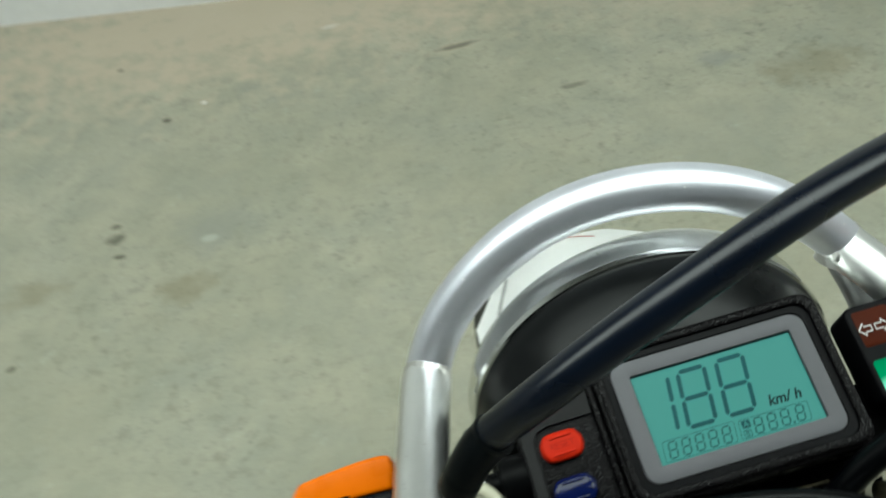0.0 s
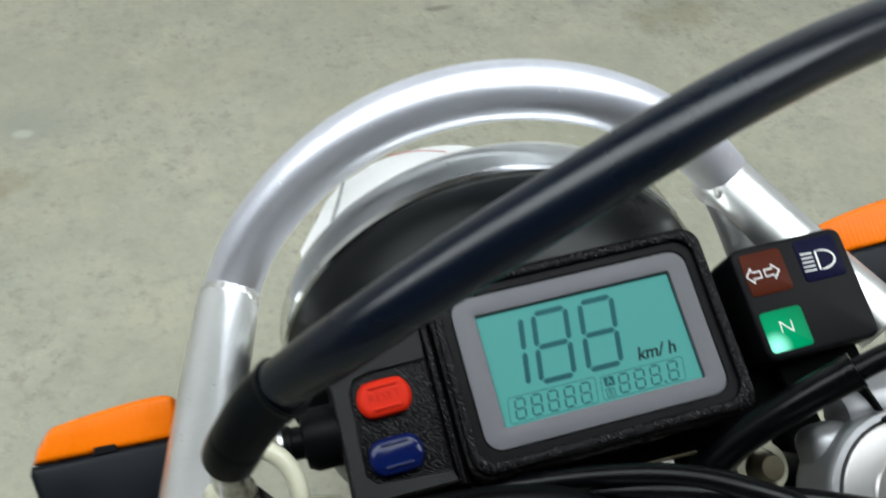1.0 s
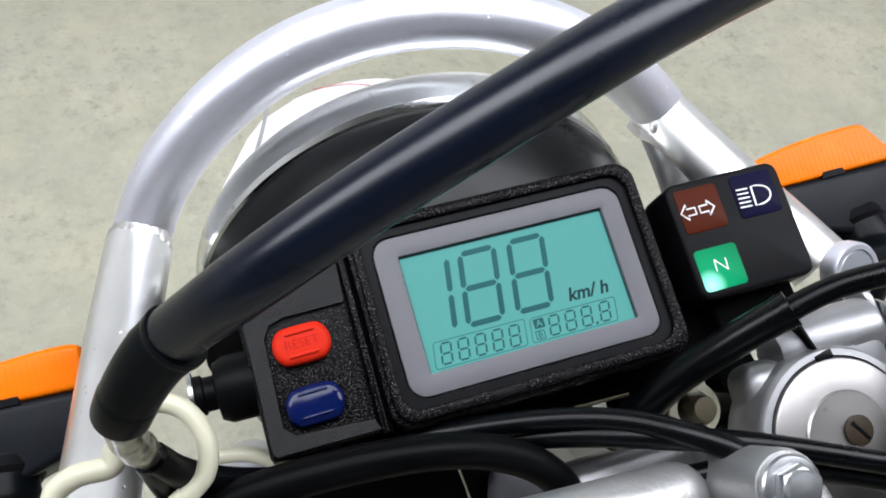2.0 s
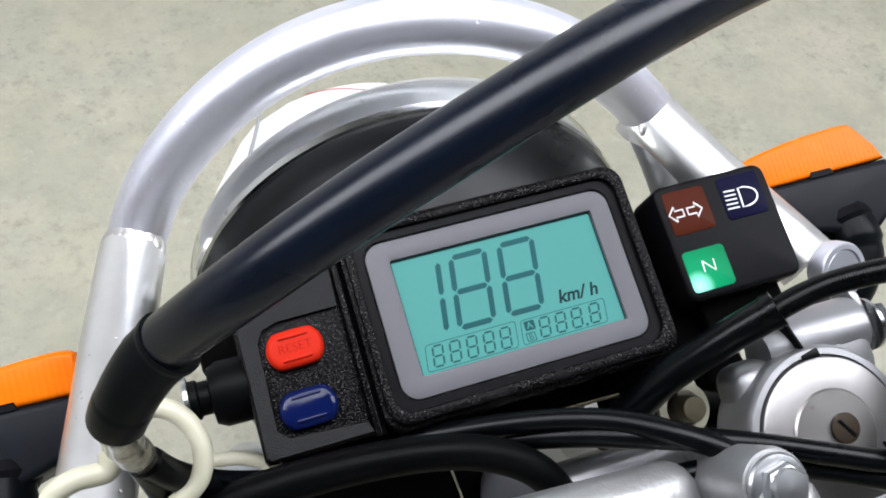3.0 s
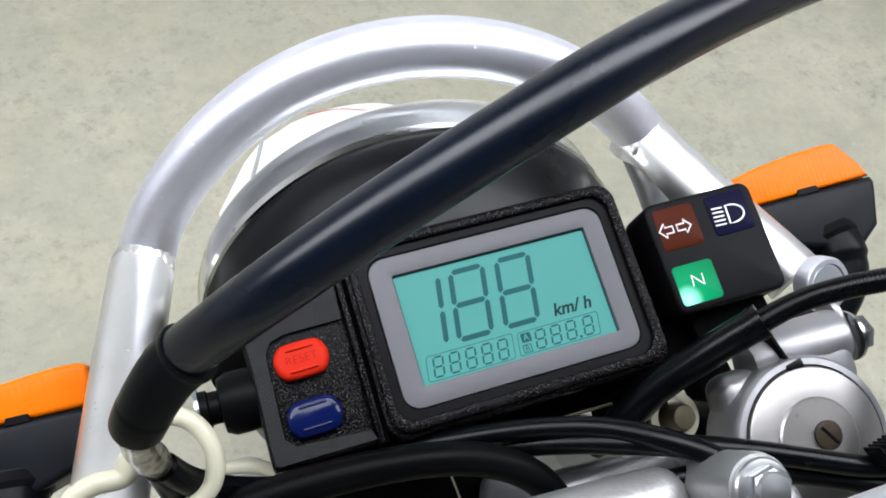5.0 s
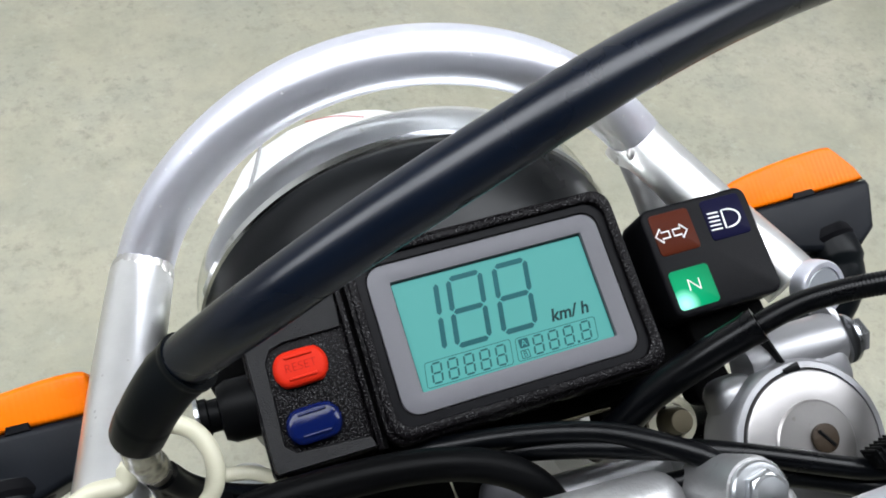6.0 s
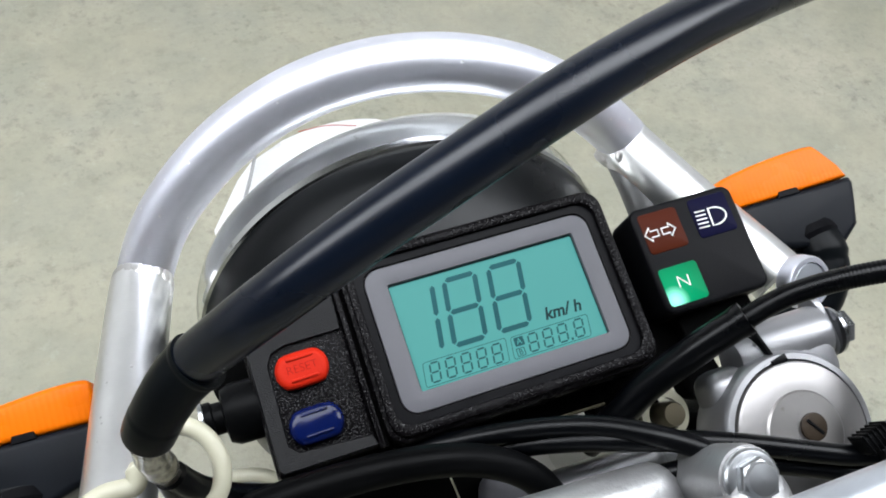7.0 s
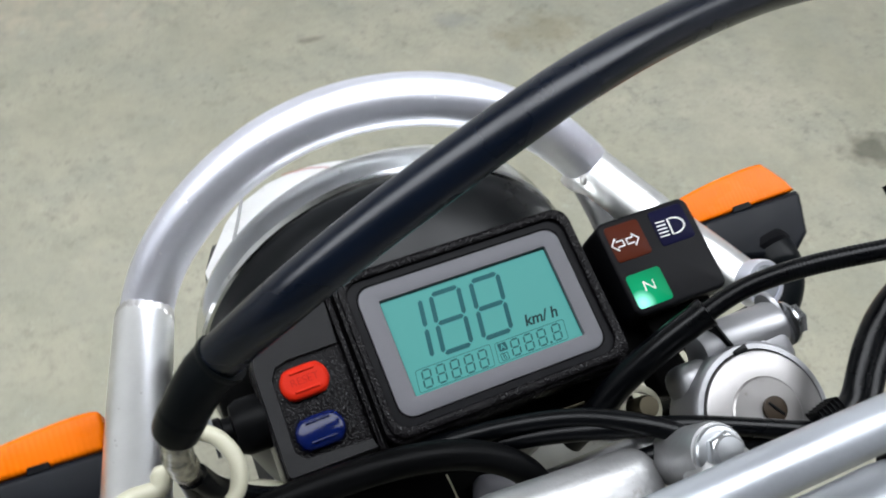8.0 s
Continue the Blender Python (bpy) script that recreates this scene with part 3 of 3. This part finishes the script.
# aluminium guard round the headlight
ARCH = eased(glide([(-0.0802, 0.0752, -0.0880), (-0.0782, 0.0807, -0.0924), (-0.0700, 0.0927, -0.0802), (-0.0583, 0.1022, -0.0688), (-0.0447, 0.1100, -0.0576), (-0.0296, 0.1159, -0.0469), (-0.0131, 0.1197, -0.0370), (0.0048, 0.1212, -0.0293), (0.0230, 0.1205, -0.0240), (0.0417, 0.1177, -0.0217), (0.0601, 0.1136, -0.0229), (0.0779, 0.1083, -0.0275), (0.0947, 0.1021, -0.0353), (0.1099, 0.0952, -0.0455), (0.1236, 0.0879, -0.0573), (0.1350, 0.0808, -0.0690)], 8), 30)
LEG_L = [Vector(p) for p in ((-0.0803, 0.0748, -0.0870), (-0.0898, 0.0400, -0.0615), (-0.0998, 0.0014, -0.0350), (-0.1082, -0.0317, -0.0123))]
LEG_R = [Vector(p) for p in ((0.1348, 0.0790, -0.0705), (0.1505, 0.0430, -0.0610), (0.1640, 0.0120, -0.0510), (0.1690, 0.0000, -0.0470))]


def build_guard():
    guard = part("headlight_guard", pipe(ARCH, 0.0113, 36), ALLOY, motorcycle, "satin aluminium tube guard arched round the headlight")
    # added tube; its dark colour gives the shaded side of the right leg
    part("leg_shaded_side", pipe(glide([(0.1350, 0.0800, -0.0705), (0.1368, 0.0685, -0.0715), (0.1384, 0.0560, -0.0725), (0.1400, 0.0300, -0.0740)], 8), 0.0106, 28), SHADED_ALLOY, guard, "dark grey tube for the shaded side of the guard leg")
    for leg in (LEG_L, LEG_R):
        part("guard_leg", pipe(glide(leg, 8), 0.0124, 32), LEG_ALLOY, guard)
        way = (leg[1] - leg[0]).normalized()
        side = way.orthogonal().normalized()
        up = way.cross(side)
        for k in range(18):
            a = 2 * math.pi * k / 18
            c = leg[0] + 0.0118 * (math.cos(a) * side + math.sin(a) * up) - way * 0.0006
            bm = bmesh.new()
            turn = Matrix((side, math.cos(a) * up - math.sin(a) * side, way)).transposed().to_4x4()
            bmesh.ops.create_uvsphere(bm, u_segments=12, v_segments=8, radius=1, matrix=Matrix.Translation(c) @ turn @ Matrix.Diagonal((0.0015, 0.0027, 0.0037 + 0.0005 * (k % 3), 1)))
            part("weld_bead", bm, WELD, guard)
    for c, r in (((0.1300, 0.0724, -0.0640), 0.0044), ((0.1345, 0.0746, -0.0612), 0.0034)):
        bm = bmesh.new()
        bmesh.ops.create_uvsphere(bm, u_segments=16, v_segments=10, radius=r, matrix=pose(*c, 20, 30, 0) @ Matrix.Diagonal((1.0, 1.15, 0.75, 1)))
        part("weld_bead", bm, WELD, guard, "thick round weld bead")
    return guard


build_guard()


# clutch hose over the meter, with its rubber sleeve and crimped end
def build_hose():
    line = glide([(-0.0680, 0.0170, 0.0840), (-0.0558, 0.0200, 0.1005), (-0.0461, 0.0222, 0.1132), (-0.0249, 0.0292, 0.1240), (0.0005, 0.0368, 0.1300), (0.0256, 0.0452, 0.1308), (0.0546, 0.0541, 0.1255), (0.0880, 0.0626, 0.1160), (0.1318, 0.0702, 0.1060), (0.1806, 0.0708, 0.0920)], 8)
    line = eased(line, 30)
    hose = part("control_hose", pipe(line, lambda s: 0.00588 + 0.0010 * s, 36), HOSE_RUBBER, motorcycle, "thick black rubber control hose over the meter")
    sleeve = glide([(-0.0625, 0.0180, 0.0900), (-0.0675, 0.0158, 0.0855), (-0.0722, 0.0125, 0.0800), (-0.0762, 0.0090, 0.0740), (-0.0785, 0.0068, 0.0690)], 12)
    part("sleeve", pipe(eased(sleeve, 6), lambda s: ((0.0072 if s < 0.05 else 0.0069 - 0.0008 * s) if s < 0.66 else 0.0065 - 0.0006 * (s - 0.66)) - 0.0014 * max(0, s - 0.93) / 0.07, 28), SOFT_RUBBER, hose, "dull black rubber sleeve")
    crimp = glide([(-0.0786, 0.0066, 0.0685), (-0.0800, 0.0030, 0.0540), (-0.0795, 0.0000, 0.0430), (-0.0780, -0.0030, 0.0330)], 14)
    part("crimp", pipe(crimp, lambda s: (0.0044 if s < 0.7 else 0.0038) + 0.00010 * math.sin(s * 23), 24), CRIMP, hose, "grey metal crimp at the hose end")
    part("lower_cable", pipe(glide([(-0.0776, -0.0028, 0.0380), (-0.0735, -0.0078, 0.0300), (-0.0660, -0.0128, 0.0200), (-0.0560, -0.0168, 0.0080), (-0.0440, -0.0200, -0.0040)], 8), 0.0040, 20), RUBBER, hose)
    part("lower_cable", pipe(glide([(-0.0790, -0.0030, 0.0370), (-0.0776, -0.0095, 0.0270), (-0.0760, -0.0175, 0.0130), (-0.0750, -0.0280, -0.0080)], 8), 0.0036, 20), RUBBER, hose)
    return hose


build_hose()


# ivory cable guide
def build_guide():
    loop = glide([(-0.0800, 0.0088, 0.030), (-0.0740, 0.0098, 0.030), (-0.0682, 0.0058, 0.030), (-0.0652, -0.0022, 0.030), (-0.0672, -0.0100, 0.030), (-0.0735, -0.0148, 0.030)], 8)
    guide = part("cable_guide", pipe(loop, 0.0026, 16), IVORY, motorcycle, "open ivory plastic cable guide loop")
    part("hook", pipe(glide([(-0.0872, 0.0040, 0.031), (-0.0868, 0.0016, 0.031), (-0.0885, -0.0022, 0.030), (-0.0965, -0.0022, 0.030), (-0.1025, -0.0050, 0.029), (-0.1030, -0.0110, 0.029)], 8), lambda s: 0.0029 * min(1, 0.25 + 7 * s), 16), IVORY, guide)
    part("stalk", pipe(glide([(-0.0730, -0.0140, 0.030), (-0.0830, -0.0180, 0.028), (-0.0950, -0.0170, 0.024)], 6), 0.0026, 14), IVORY, guide)
    return guide


build_guide()
part("wire_cover", pipe(glide([(-0.0660, -0.0080, -0.034), (-0.0570, -0.0100, -0.030), (-0.0500, -0.0150, -0.030), (-0.0480, -0.0240, -0.030)], 6), 0.0024, 14), IVORY, motorcycle, "pale plastic wiring cover below the meter")

# cables
for name, r, mat, label, pts in (
    ("throttle_cable", 0.0036, RUBBER, "black ribbed throttle cable", [(0.0950, -0.0120, 0.0330), (0.1060, -0.0090, 0.0390), (0.1157, -0.0080, 0.0450), (0.1316, -0.0094, 0.0540), (0.1600, -0.0150, 0.0660)]),
    ("brake_cable", 0.0035, RUBBER, "glossy black cable looped below the meter", [(-0.0100, -0.0180, -0.006), (0.0199, -0.0215, 0.010), (0.0446, -0.0277, 0.020), (0.0600, -0.0364, 0.030), (0.0741, -0.0477, 0.035), (0.0796, -0.0620, 0.034)]),
    ("wiring_loom", 0.0034, RUBBER, "black wiring sleeve across the fork cap", [(-0.0150, -0.0220, -0.012), (0.0118, -0.0250, 0.000), (0.0343, -0.0294, 0.015), (0.0566, -0.0365, 0.025), (0.0775, -0.0440, 0.034), (0.1009, -0.0544, 0.038), (0.1200, -0.0620, 0.040), (0.1500, -0.0640, 0.042)]),
    ("lower_loom", 0.0034, RUBBER, "black wiring sleeve across the fork cap", [(0.0560, -0.0480, 0.022), (0.0775, -0.0500, 0.030), (0.1009, -0.0590, 0.033), (0.1200, -0.0680, 0.036), (0.1400, -0.0740, 0.040)]),
    ("front_hose", 0.0052, DARK_RUBBER, "dull black hose in front of the meter", [(-0.0900, -0.0230, 0.018), (-0.0625, -0.0190, 0.020), (-0.0414, -0.0185, 0.020), (-0.0150, -0.0205, 0.020), (0.0073, -0.0262, 0.015), (0.0239, -0.0368, 0.010), (0.0326, -0.0520, 0.000)]),
    ("cable_boot", 0.0044, DARK_RUBBER, "black rubber cable boot beside the fork", [(0.2010, 0.0105, 0.0300), (0.2020, 0.0030, 0.0300), (0.2090, -0.0050, 0.0340), (0.2300, -0.0110, 0.0420)]),
    ("side_cable", 0.0042, RUBBER, "black cable hanging beside the fork", [(0.1190, -0.0610, 0.042), (0.1325, -0.0570, 0.040), (0.1406, -0.0485, 0.040), (0.1504, -0.0392, 0.040), (0.1640, -0.0300, 0.041), (0.1850, -0.0220, 0.044), (0.2200, -0.0150, 0.055)]),
    ("side_cable", 0.0036, RUBBER, "black cable hanging beside the fork", [(0.1300, -0.0660, 0.042), (0.1412, -0.0570, 0.040), (0.1506, -0.0478, 0.040), (0.1600, -0.0410, 0.041), (0.1800, -0.0330, 0.045), (0.2150, -0.0270, 0.055)]),
):
    if name == "throttle_cable":
        body = pipe(eased(glide(pts, 150), 900), lambda s: 0.0036 + 0.00006 * math.sin(2 * math.pi * 76 * s), 18)
    else:
        body = pipe(eased(glide(pts, 12), 20), r, 20)
    cable = part(name, body, mat, motorcycle, label)
    if name == "throttle_cable":
        part("cover", pipe(glide([(0.0520, -0.0350, -0.012), (0.0610, -0.0290, 0.001), (0.0700, -0.0222, 0.011), (0.0845, -0.0154, 0.025), (0.0990, -0.0106, 0.0352)], 8), lambda s: 0.0052 if s < 0.94 else 0.0056, 22), RUBBER, cable)
CLIP = pose(0.1190, -0.0565, 0.0440, 0, 0, 12)
clip = part("cable_clip", block((0.011, 0.0058, 0.0065), CLIP, 0.0015), DARK_RUBBER, motorcycle, "black ribbed cable clip")
for k in range(6):
    part("rib", block((0.0008, 0.0070, 0.0076), CLIP @ pose(-0.0044 + 0.0018 * k, 0, 0, 0, 0, 8), 0.0003, 1), DARK_RUBBER, clip)

# fork, top clamp and fork caps
FORK = Vector((0, -0.02, 1)).normalized()
CENTRE = 0.0200
SPLIT = (-0.0010, 0.0290, 18)      # beside the fork cap, with its turn


def build_top_clamp():
    clamp = part("top_clamp", block((0.150, 0.040, 0.024), pose(CENTRE, -0.064, -0.050), 0.008, 4), CLAMP_ALLOY, motorcycle, "cast aluminium top fork clamp")
    for side in (1, -1):
        m = along(Vector((CENTRE + side * 0.0912, -0.0515, 0.0225)), FORK)
        bm = lathe([(0.0239, -0.018), (0.0264, -0.022), (0.0271, -0.020), (0.0273, -0.0070), (0.0272, -0.0036), (0.0268, -0.0018), (0.0260, -0.0008), (0.0241, -0.0006)], m, 64, None, True)
        block((0.024, 0.018, 0.024), m @ pose(side * 0.0060, 0.0225, -0.0160), 0.004, 3, bm)
        block((0.022, 0.020, 0.018), m @ pose(side * -0.0110, 0.0170, -0.0150), 0.006, 4, bm)
        block((0.026, 0.021, 0.020), m @ pose(side * 0.0140, 0.0225, -0.0142), 0.005, 4, bm)
        part("clamp_ring", bm, CLAMP_ALLOY, clamp)
        part("pinch_boss", lathe([(0.0030, -0.021), (0.0072, -0.019), (0.0090, -0.014), (0.0097, -0.007), (0.0097, 0.0145), (0.0092, 0.0162), (0.0050, 0.0165)], m @ pose(side * 0.0105, 0.0280, -0.0130, 0, side * 90, 0), 40), CLAMP_ALLOY, clamp)
        cap = part("fork_cap", lathe([(0.0234, -0.017), (0.0236, -0.0010), (0.0231, 0.0002), (0.0224, 0.0006), (0.0120, 0.0008)], m, 64), MACHINED, clamp, "machined aluminium fork cap")
        part("hub", lathe([(0.0138, 0.0006), (0.0138, 0.0013), (0.0132, 0.0018), (0.0, 0.0020)], m, 64), SMUDGED, cap, "smudged raised middle of the fork cap")
        part("air_screw", lathe([(0.0046, 0.0010), (0.0046, 0.0030), (0.0038, 0.0034), (0.0, 0.0034)], m @ pose(0.0026 * side, 0.0012, 0), 28), SCREW, clamp, "dark slotted air screw")
        part("slot", block((0.0072, 0.0010, 0.0006), m @ pose(0.0026 * side, 0.0012, 0.0034, 0, 0, -55), 0), RUBBER, clamp)
        part("split", block((0.0015, 0.016, 0.030), m @ pose(side * SPLIT[0], SPLIT[1], -0.0166, 0, 0, side * SPLIT[2]), 0.0003), RUBBER, clamp, "dark split in the clamp")
        part("split_foot", block((0.0058, 0.0028, 0.030), m @ pose(side * 0.0010, 0.0240, -0.0149, 0, 0, side * 12), 0.0003), RUBBER, clamp)
        head = m @ pose(side * 0.0312, 0.0270, -0.0120, 0, side * 90, 0)
        part("pinch_bolt", prism(hexagon(0.0062), 0.0, 0.0060, 0.0006, 2, head, lathe([(0.0085, -0.0006), (0.0085, 0.0006), (0.004, 0.0006)], head, 28)), STEEL, clamp)
        part("fork_tube", lathe([(0.0215, -0.70), (0.0215, -0.0175), (0.010, -0.0175)], m, 40), CHROME, clamp)
        part("fork_slider", lathe([(0.010, -0.72), (0.026, -0.72), (0.028, -0.70), (0.028, -0.36), (0.025, -0.35), (0.0216, -0.345)], m, 40), SILVER, clamp, "silver painted fork slider")
    return clamp


build_top_clamp()
part("stem_bracket", block((0.016, 0.034, 0.014), pose(0.1082, -0.0318, -0.0270, 0, 0, 10), 0.003), DEEP, motorcycle, "black steel bracket beside the fork clamp")
part("guard_strap", prism(rounded(-0.0056, -0.0115, 0.0056, 0.0115, 0.0054, 8), 0.0, 0.0028, 0.0008, 2, pose(0.1392, -0.0218, 0.0090, 0, 90, 8)), CLAMP_ALLOY, motorcycle, "pale metal tab between guard foot and clamp")
stem = part("stem_bolt", lathe([(0.0043, -0.02), (0.0043, 0.0), (0.0037, 0.0013), (0.0, 0.0016)], along((0.0785, -0.0338, 0.0050), FORK), 32), BRASS, motorcycle, "tarnished brass bolt in a pale washer")
part("washer", lathe([(0.0086, -0.008), (0.0086, -0.006), (0.0060, -0.006), (0.0060, -0.008)], along((0.0785, -0.0338, 0.0050), FORK), 32, closed=True), IVORY, stem)

# handlebar with its clamps and cross brace


def build_handlebar():
    bar = part("handlebar", pipe(glide([(-0.330, -0.115, 0.125), (-0.200, -0.100, 0.110), (-0.120, -0.086, 0.066), (-0.050, -0.084, 0.062), (0.090, -0.084, 0.062), (0.130, -0.086, 0.066), (0.240, -0.100, 0.110), (0.370, -0.115, 0.125)], 10), 0.0111, 28), SILVER, motorcycle, "silver painted handlebar with a cross brace")
    part("cross_brace", pipe(glide([(-0.195, -0.060, 0.107), (-0.05, -0.0562, 0.1085), (0.09, -0.0562, 0.1085), (0.235, -0.060, 0.107)], 8), 0.0068, 28), SILVER, bar)
    for x in (-0.205, 0.245):
        part("brace_lug", block((0.02, 0.05, 0.016), pose(x, -0.080, 0.107), 0.005), SILVER, bar)
    part("grip_sleeve", pipe(glide([(0.118, -0.0846, 0.0635), (0.134, -0.0866, 0.0675), (0.190, -0.0925, 0.0910)], 8), 0.0150, 24), RUBBER, bar, "black rubber sleeve on the bar")
    for x in (-0.032, 0.0712):
        bm = block((0.026, 0.044, 0.030), pose(x, -0.084, 0.014, -6), 0.009, 4)
        lathe([(0.0094, -0.030), (0.0100, -0.026), (0.0100, -0.003), (0.0094, -0.0005), (0.004, 0.0)], along((x, -0.0531, 0.0530), FORK), 40, bm)
        lathe([(0.0110, -0.030), (0.0116, -0.026), (0.0116, -0.004), (0.0106, -0.0005), (0.004, 0.0)], along((x, -0.1160, 0.0580), FORK), 40, bm)
        block((0.022, 0.064, 0.020), pose(x, -0.0830, 0.0500, -4), 0.008, 4, bm)
        holder = part("bar_holder", bm, CAST, bar, "cast aluminium handlebar holder")
        for y, z in ((-0.0531, 0.0530), (-0.1160, 0.0580)):
            m = along((x, y, z), FORK, 10)
            bolt = lathe([(0.0086, 0.0), (0.0086, 0.0013), (0.0080, 0.0019), (0.0062, 0.0022)], m, 36)
            prism(hexagon(0.0064), 0.0018, 0.0062, 0.0012, 3, m, bolt)
            lathe([(0.0052, 0.0058), (0.0044, 0.0070), (0.0, 0.0074)], m, 30, bolt)
            part("flange_bolt", bolt, STEEL, bar)
    part("bracket_casting", block((0.070, 0.046, 0.022), pose(0.0280, -0.0640, 0.0240, -5, 4, -4), 0.010, 5), CAST, bar, "rough cast aluminium bracket")
    return bar


build_handlebar()


# turn signals: amber lens ahead, black body behind, rubber stalk
def build_signal(at, side, long, ridge):
    """side: 1 where the lamp points to the rider's right. Laid out from the inner end outwards."""
    def laid(points):
        return [(side * x * long, y) for x, y in points]

    crest = glide([(x, y, 0) for x, y in ridge], 6)
    lens = laid([(0.000, -0.0010), *((q.x, q.y) for q in crest), (0.0600, -0.0005)])
    rear = laid([(0.0010, -0.0010), (-0.0020, -0.0120), (0.0000, -0.0190), (0.0100, -0.0230), (0.0350, -0.0300), (0.0470, -0.0310), (0.0560, -0.0240), (0.0600, -0.0100), (0.0615, -0.0040), (0.0605, -0.0010)])
    body = part("turn_signal", prism(rear, -0.046, 0.0008, 0.0045, 5, at), SIGNAL_BLACK, motorcycle, "turn signal with an amber lens and black plastic body")
    part("lens", prism(lens, -0.044, 0.0, 0.0042, 6, at), ORANGE, body, "ribbed amber lens")
    part("clip", prism(laid([(0.024, -0.002), (0.035, -0.002), (0.034, 0.0012), (0.025, 0.0012)]), -0.003, 0.0006, 0.0004, 1, at), SMOOTH, body)
    a = Vector((side * 0.037 * long, -0.020, -0.010))
    line = [at @ q for q in glide([a, a + Vector((side * 0.001, -0.012, 0.003)), a + Vector((side * -0.002, -0.024, 0.003)), a + Vector((side * -0.014, -0.036, 0.0)), a + Vector((side * -0.034, -0.040, -0.004))], 6)]
    part("stalk", pipe(line, lambda s: 0.0124 if s < 0.3 else 0.0112, 28), SOFT_RUBBER, body, "black rubber stalk")
    part("stalk_collar", lathe([(0.0098, -0.002), (0.0132, -0.002), (0.0136, 0.002), (0.0122, 0.004), (0.0098, 0.004)], at @ along(a + Vector((0, -0.004, 0.001)), (0, -0.9, 0.35)), 32, None, True), SMOOTH, body)
    return body


build_signal(pose(0.1795, 0.0376, -0.0800, 0, 0, 0), 1, 1.13, ((-0.0022, 0.0090), (0.0000, 0.0135), (0.0180, 0.0170), (0.0360, 0.0186), (0.0470, 0.0186), (0.0505, 0.0165), (0.0575, 0.0060)))
build_signal(pose(-0.1085, 0.0285, -0.0760, 0, 0, -2), -1, 0.86, ((-0.0022, 0.0095), (0.0000, 0.0150), (0.0120, 0.0158), (0.0300, 0.0145), (0.0470, 0.0125), (0.0520, 0.0110), (0.0575, 0.0050)))

# clamp rings at the feet of the guard
for x, y, z in ((0.1635, -0.0060, -0.021), (-0.1050, -0.0190, -0.0210)):
    m = along((x, y, z), (0.10, -0.35, 0.93))
    collar = part("guard_clamp", lathe([(0.0082, -0.006), (0.0104, -0.006), (0.0107, -0.004), (0.0107, 0.0002), (0.0100, 0.0014), (0.0082, 0.0014)], m, 40, None, True), ALLOY, motorcycle, "pale clamp ring round the guard foot")
    part("plug", lathe([(0.0081, -0.005), (0.0081, 0.0004), (0.0074, 0.0012), (0.0, 0.0014)], m, 40), SILVER, collar, "flat grey end plug")

# front wheel and fender
AXLE = Vector((CENTRE, -0.060, -0.6060))


def build_wheel():
    m = Matrix.Translation(AXLE) @ pose(0, 0, 0, 0, 90, 0)
    r = 1 / 1.09
    section = [(0.285, -0.034), (0.310, -0.044), (0.330, -0.032), (0.335, 0.0), (0.330, 0.032), (0.310, 0.044), (0.285, 0.034), (0.278, 0.0)]
    tyre = part("front_wheel", lathe([(a * r, h * r) for a, h in section], m, 72, None, True), TYRE, motorcycle, "front wheel with a black tyre")
    part("rim", lathe([(a * r, h * r) for a, h in ((0.266, -0.024), (0.284, -0.026), (0.279, 0.0), (0.284, 0.026), (0.266, 0.024), (0.270, 0.0))], m, 72, None, True), ALLOY, tyre)
    part("hub", lathe([(0.010, -0.080), (0.010, -0.05), (0.045, -0.05), (0.030, -0.03), (0.030, 0.03), (0.045, 0.05), (0.010, 0.05), (0.010, 0.080)], m, 40), ALLOY, tyre)
    for k in range(36):
        a, s = 2 * math.pi * k / 36, 1 if k % 2 else -1
        p, q = Vector((0.028 * math.cos(a + 0.6 * s), 0.028 * math.sin(a + 0.6 * s), 0.035 * s)), Vector((0.25 * math.cos(a), 0.25 * math.sin(a), 0))
        part("spoke", pipe([m @ p, m @ q], 0.0016, 6), STEEL, tyre)
    return tyre


build_wheel()


def build_fender():
    own, rows = bmesh.new(), []
    for i in range(41):
        y = -0.16 + 0.314 * i / 40
        w = 0.074 - 0.8 * max(0, y - 0.1145) - 0.016 * max(0, (y - 0.140) / 0.014) ** 2
        rows.append([own.verts.new((0.030 + w * k, y, -0.172 - 0.030 * max(0, -y) - 0.010 * k * k)) for k in (-1, -0.85, -0.6, -0.3, 0, 0.3, 0.6, 0.85, 1)])
    for a, b in zip(rows, rows[1:]):
        for k in range(8):
            own.faces.new((a[k], a[k + 1], b[k + 1], b[k]))
    bmesh.ops.solidify(own, geom=own.faces[:], thickness=0.003)
    fender = part("front_fender", own, WHITE, motorcycle, "white plastic front fender with a rounded tip")
    part("slot", pipe(glide([(-0.0125, 0.1480, -0.1710), (-0.0192, 0.1345, -0.1716), (-0.0262, 0.1220, -0.1728), (-0.0320, 0.1100, -0.1745)], 6), 0.0009, 8), SIDE_PAINT, fender, "narrow grey slot")
    part("stripe", pipe(glide([(0.0120, 0.1532, -0.1715), (0.0280, 0.1528, -0.1712), (0.0430, 0.1490, -0.1714)], 6), 0.00022, 8), RED, fender, "thin red line along the tip")
    return fender


build_fender()
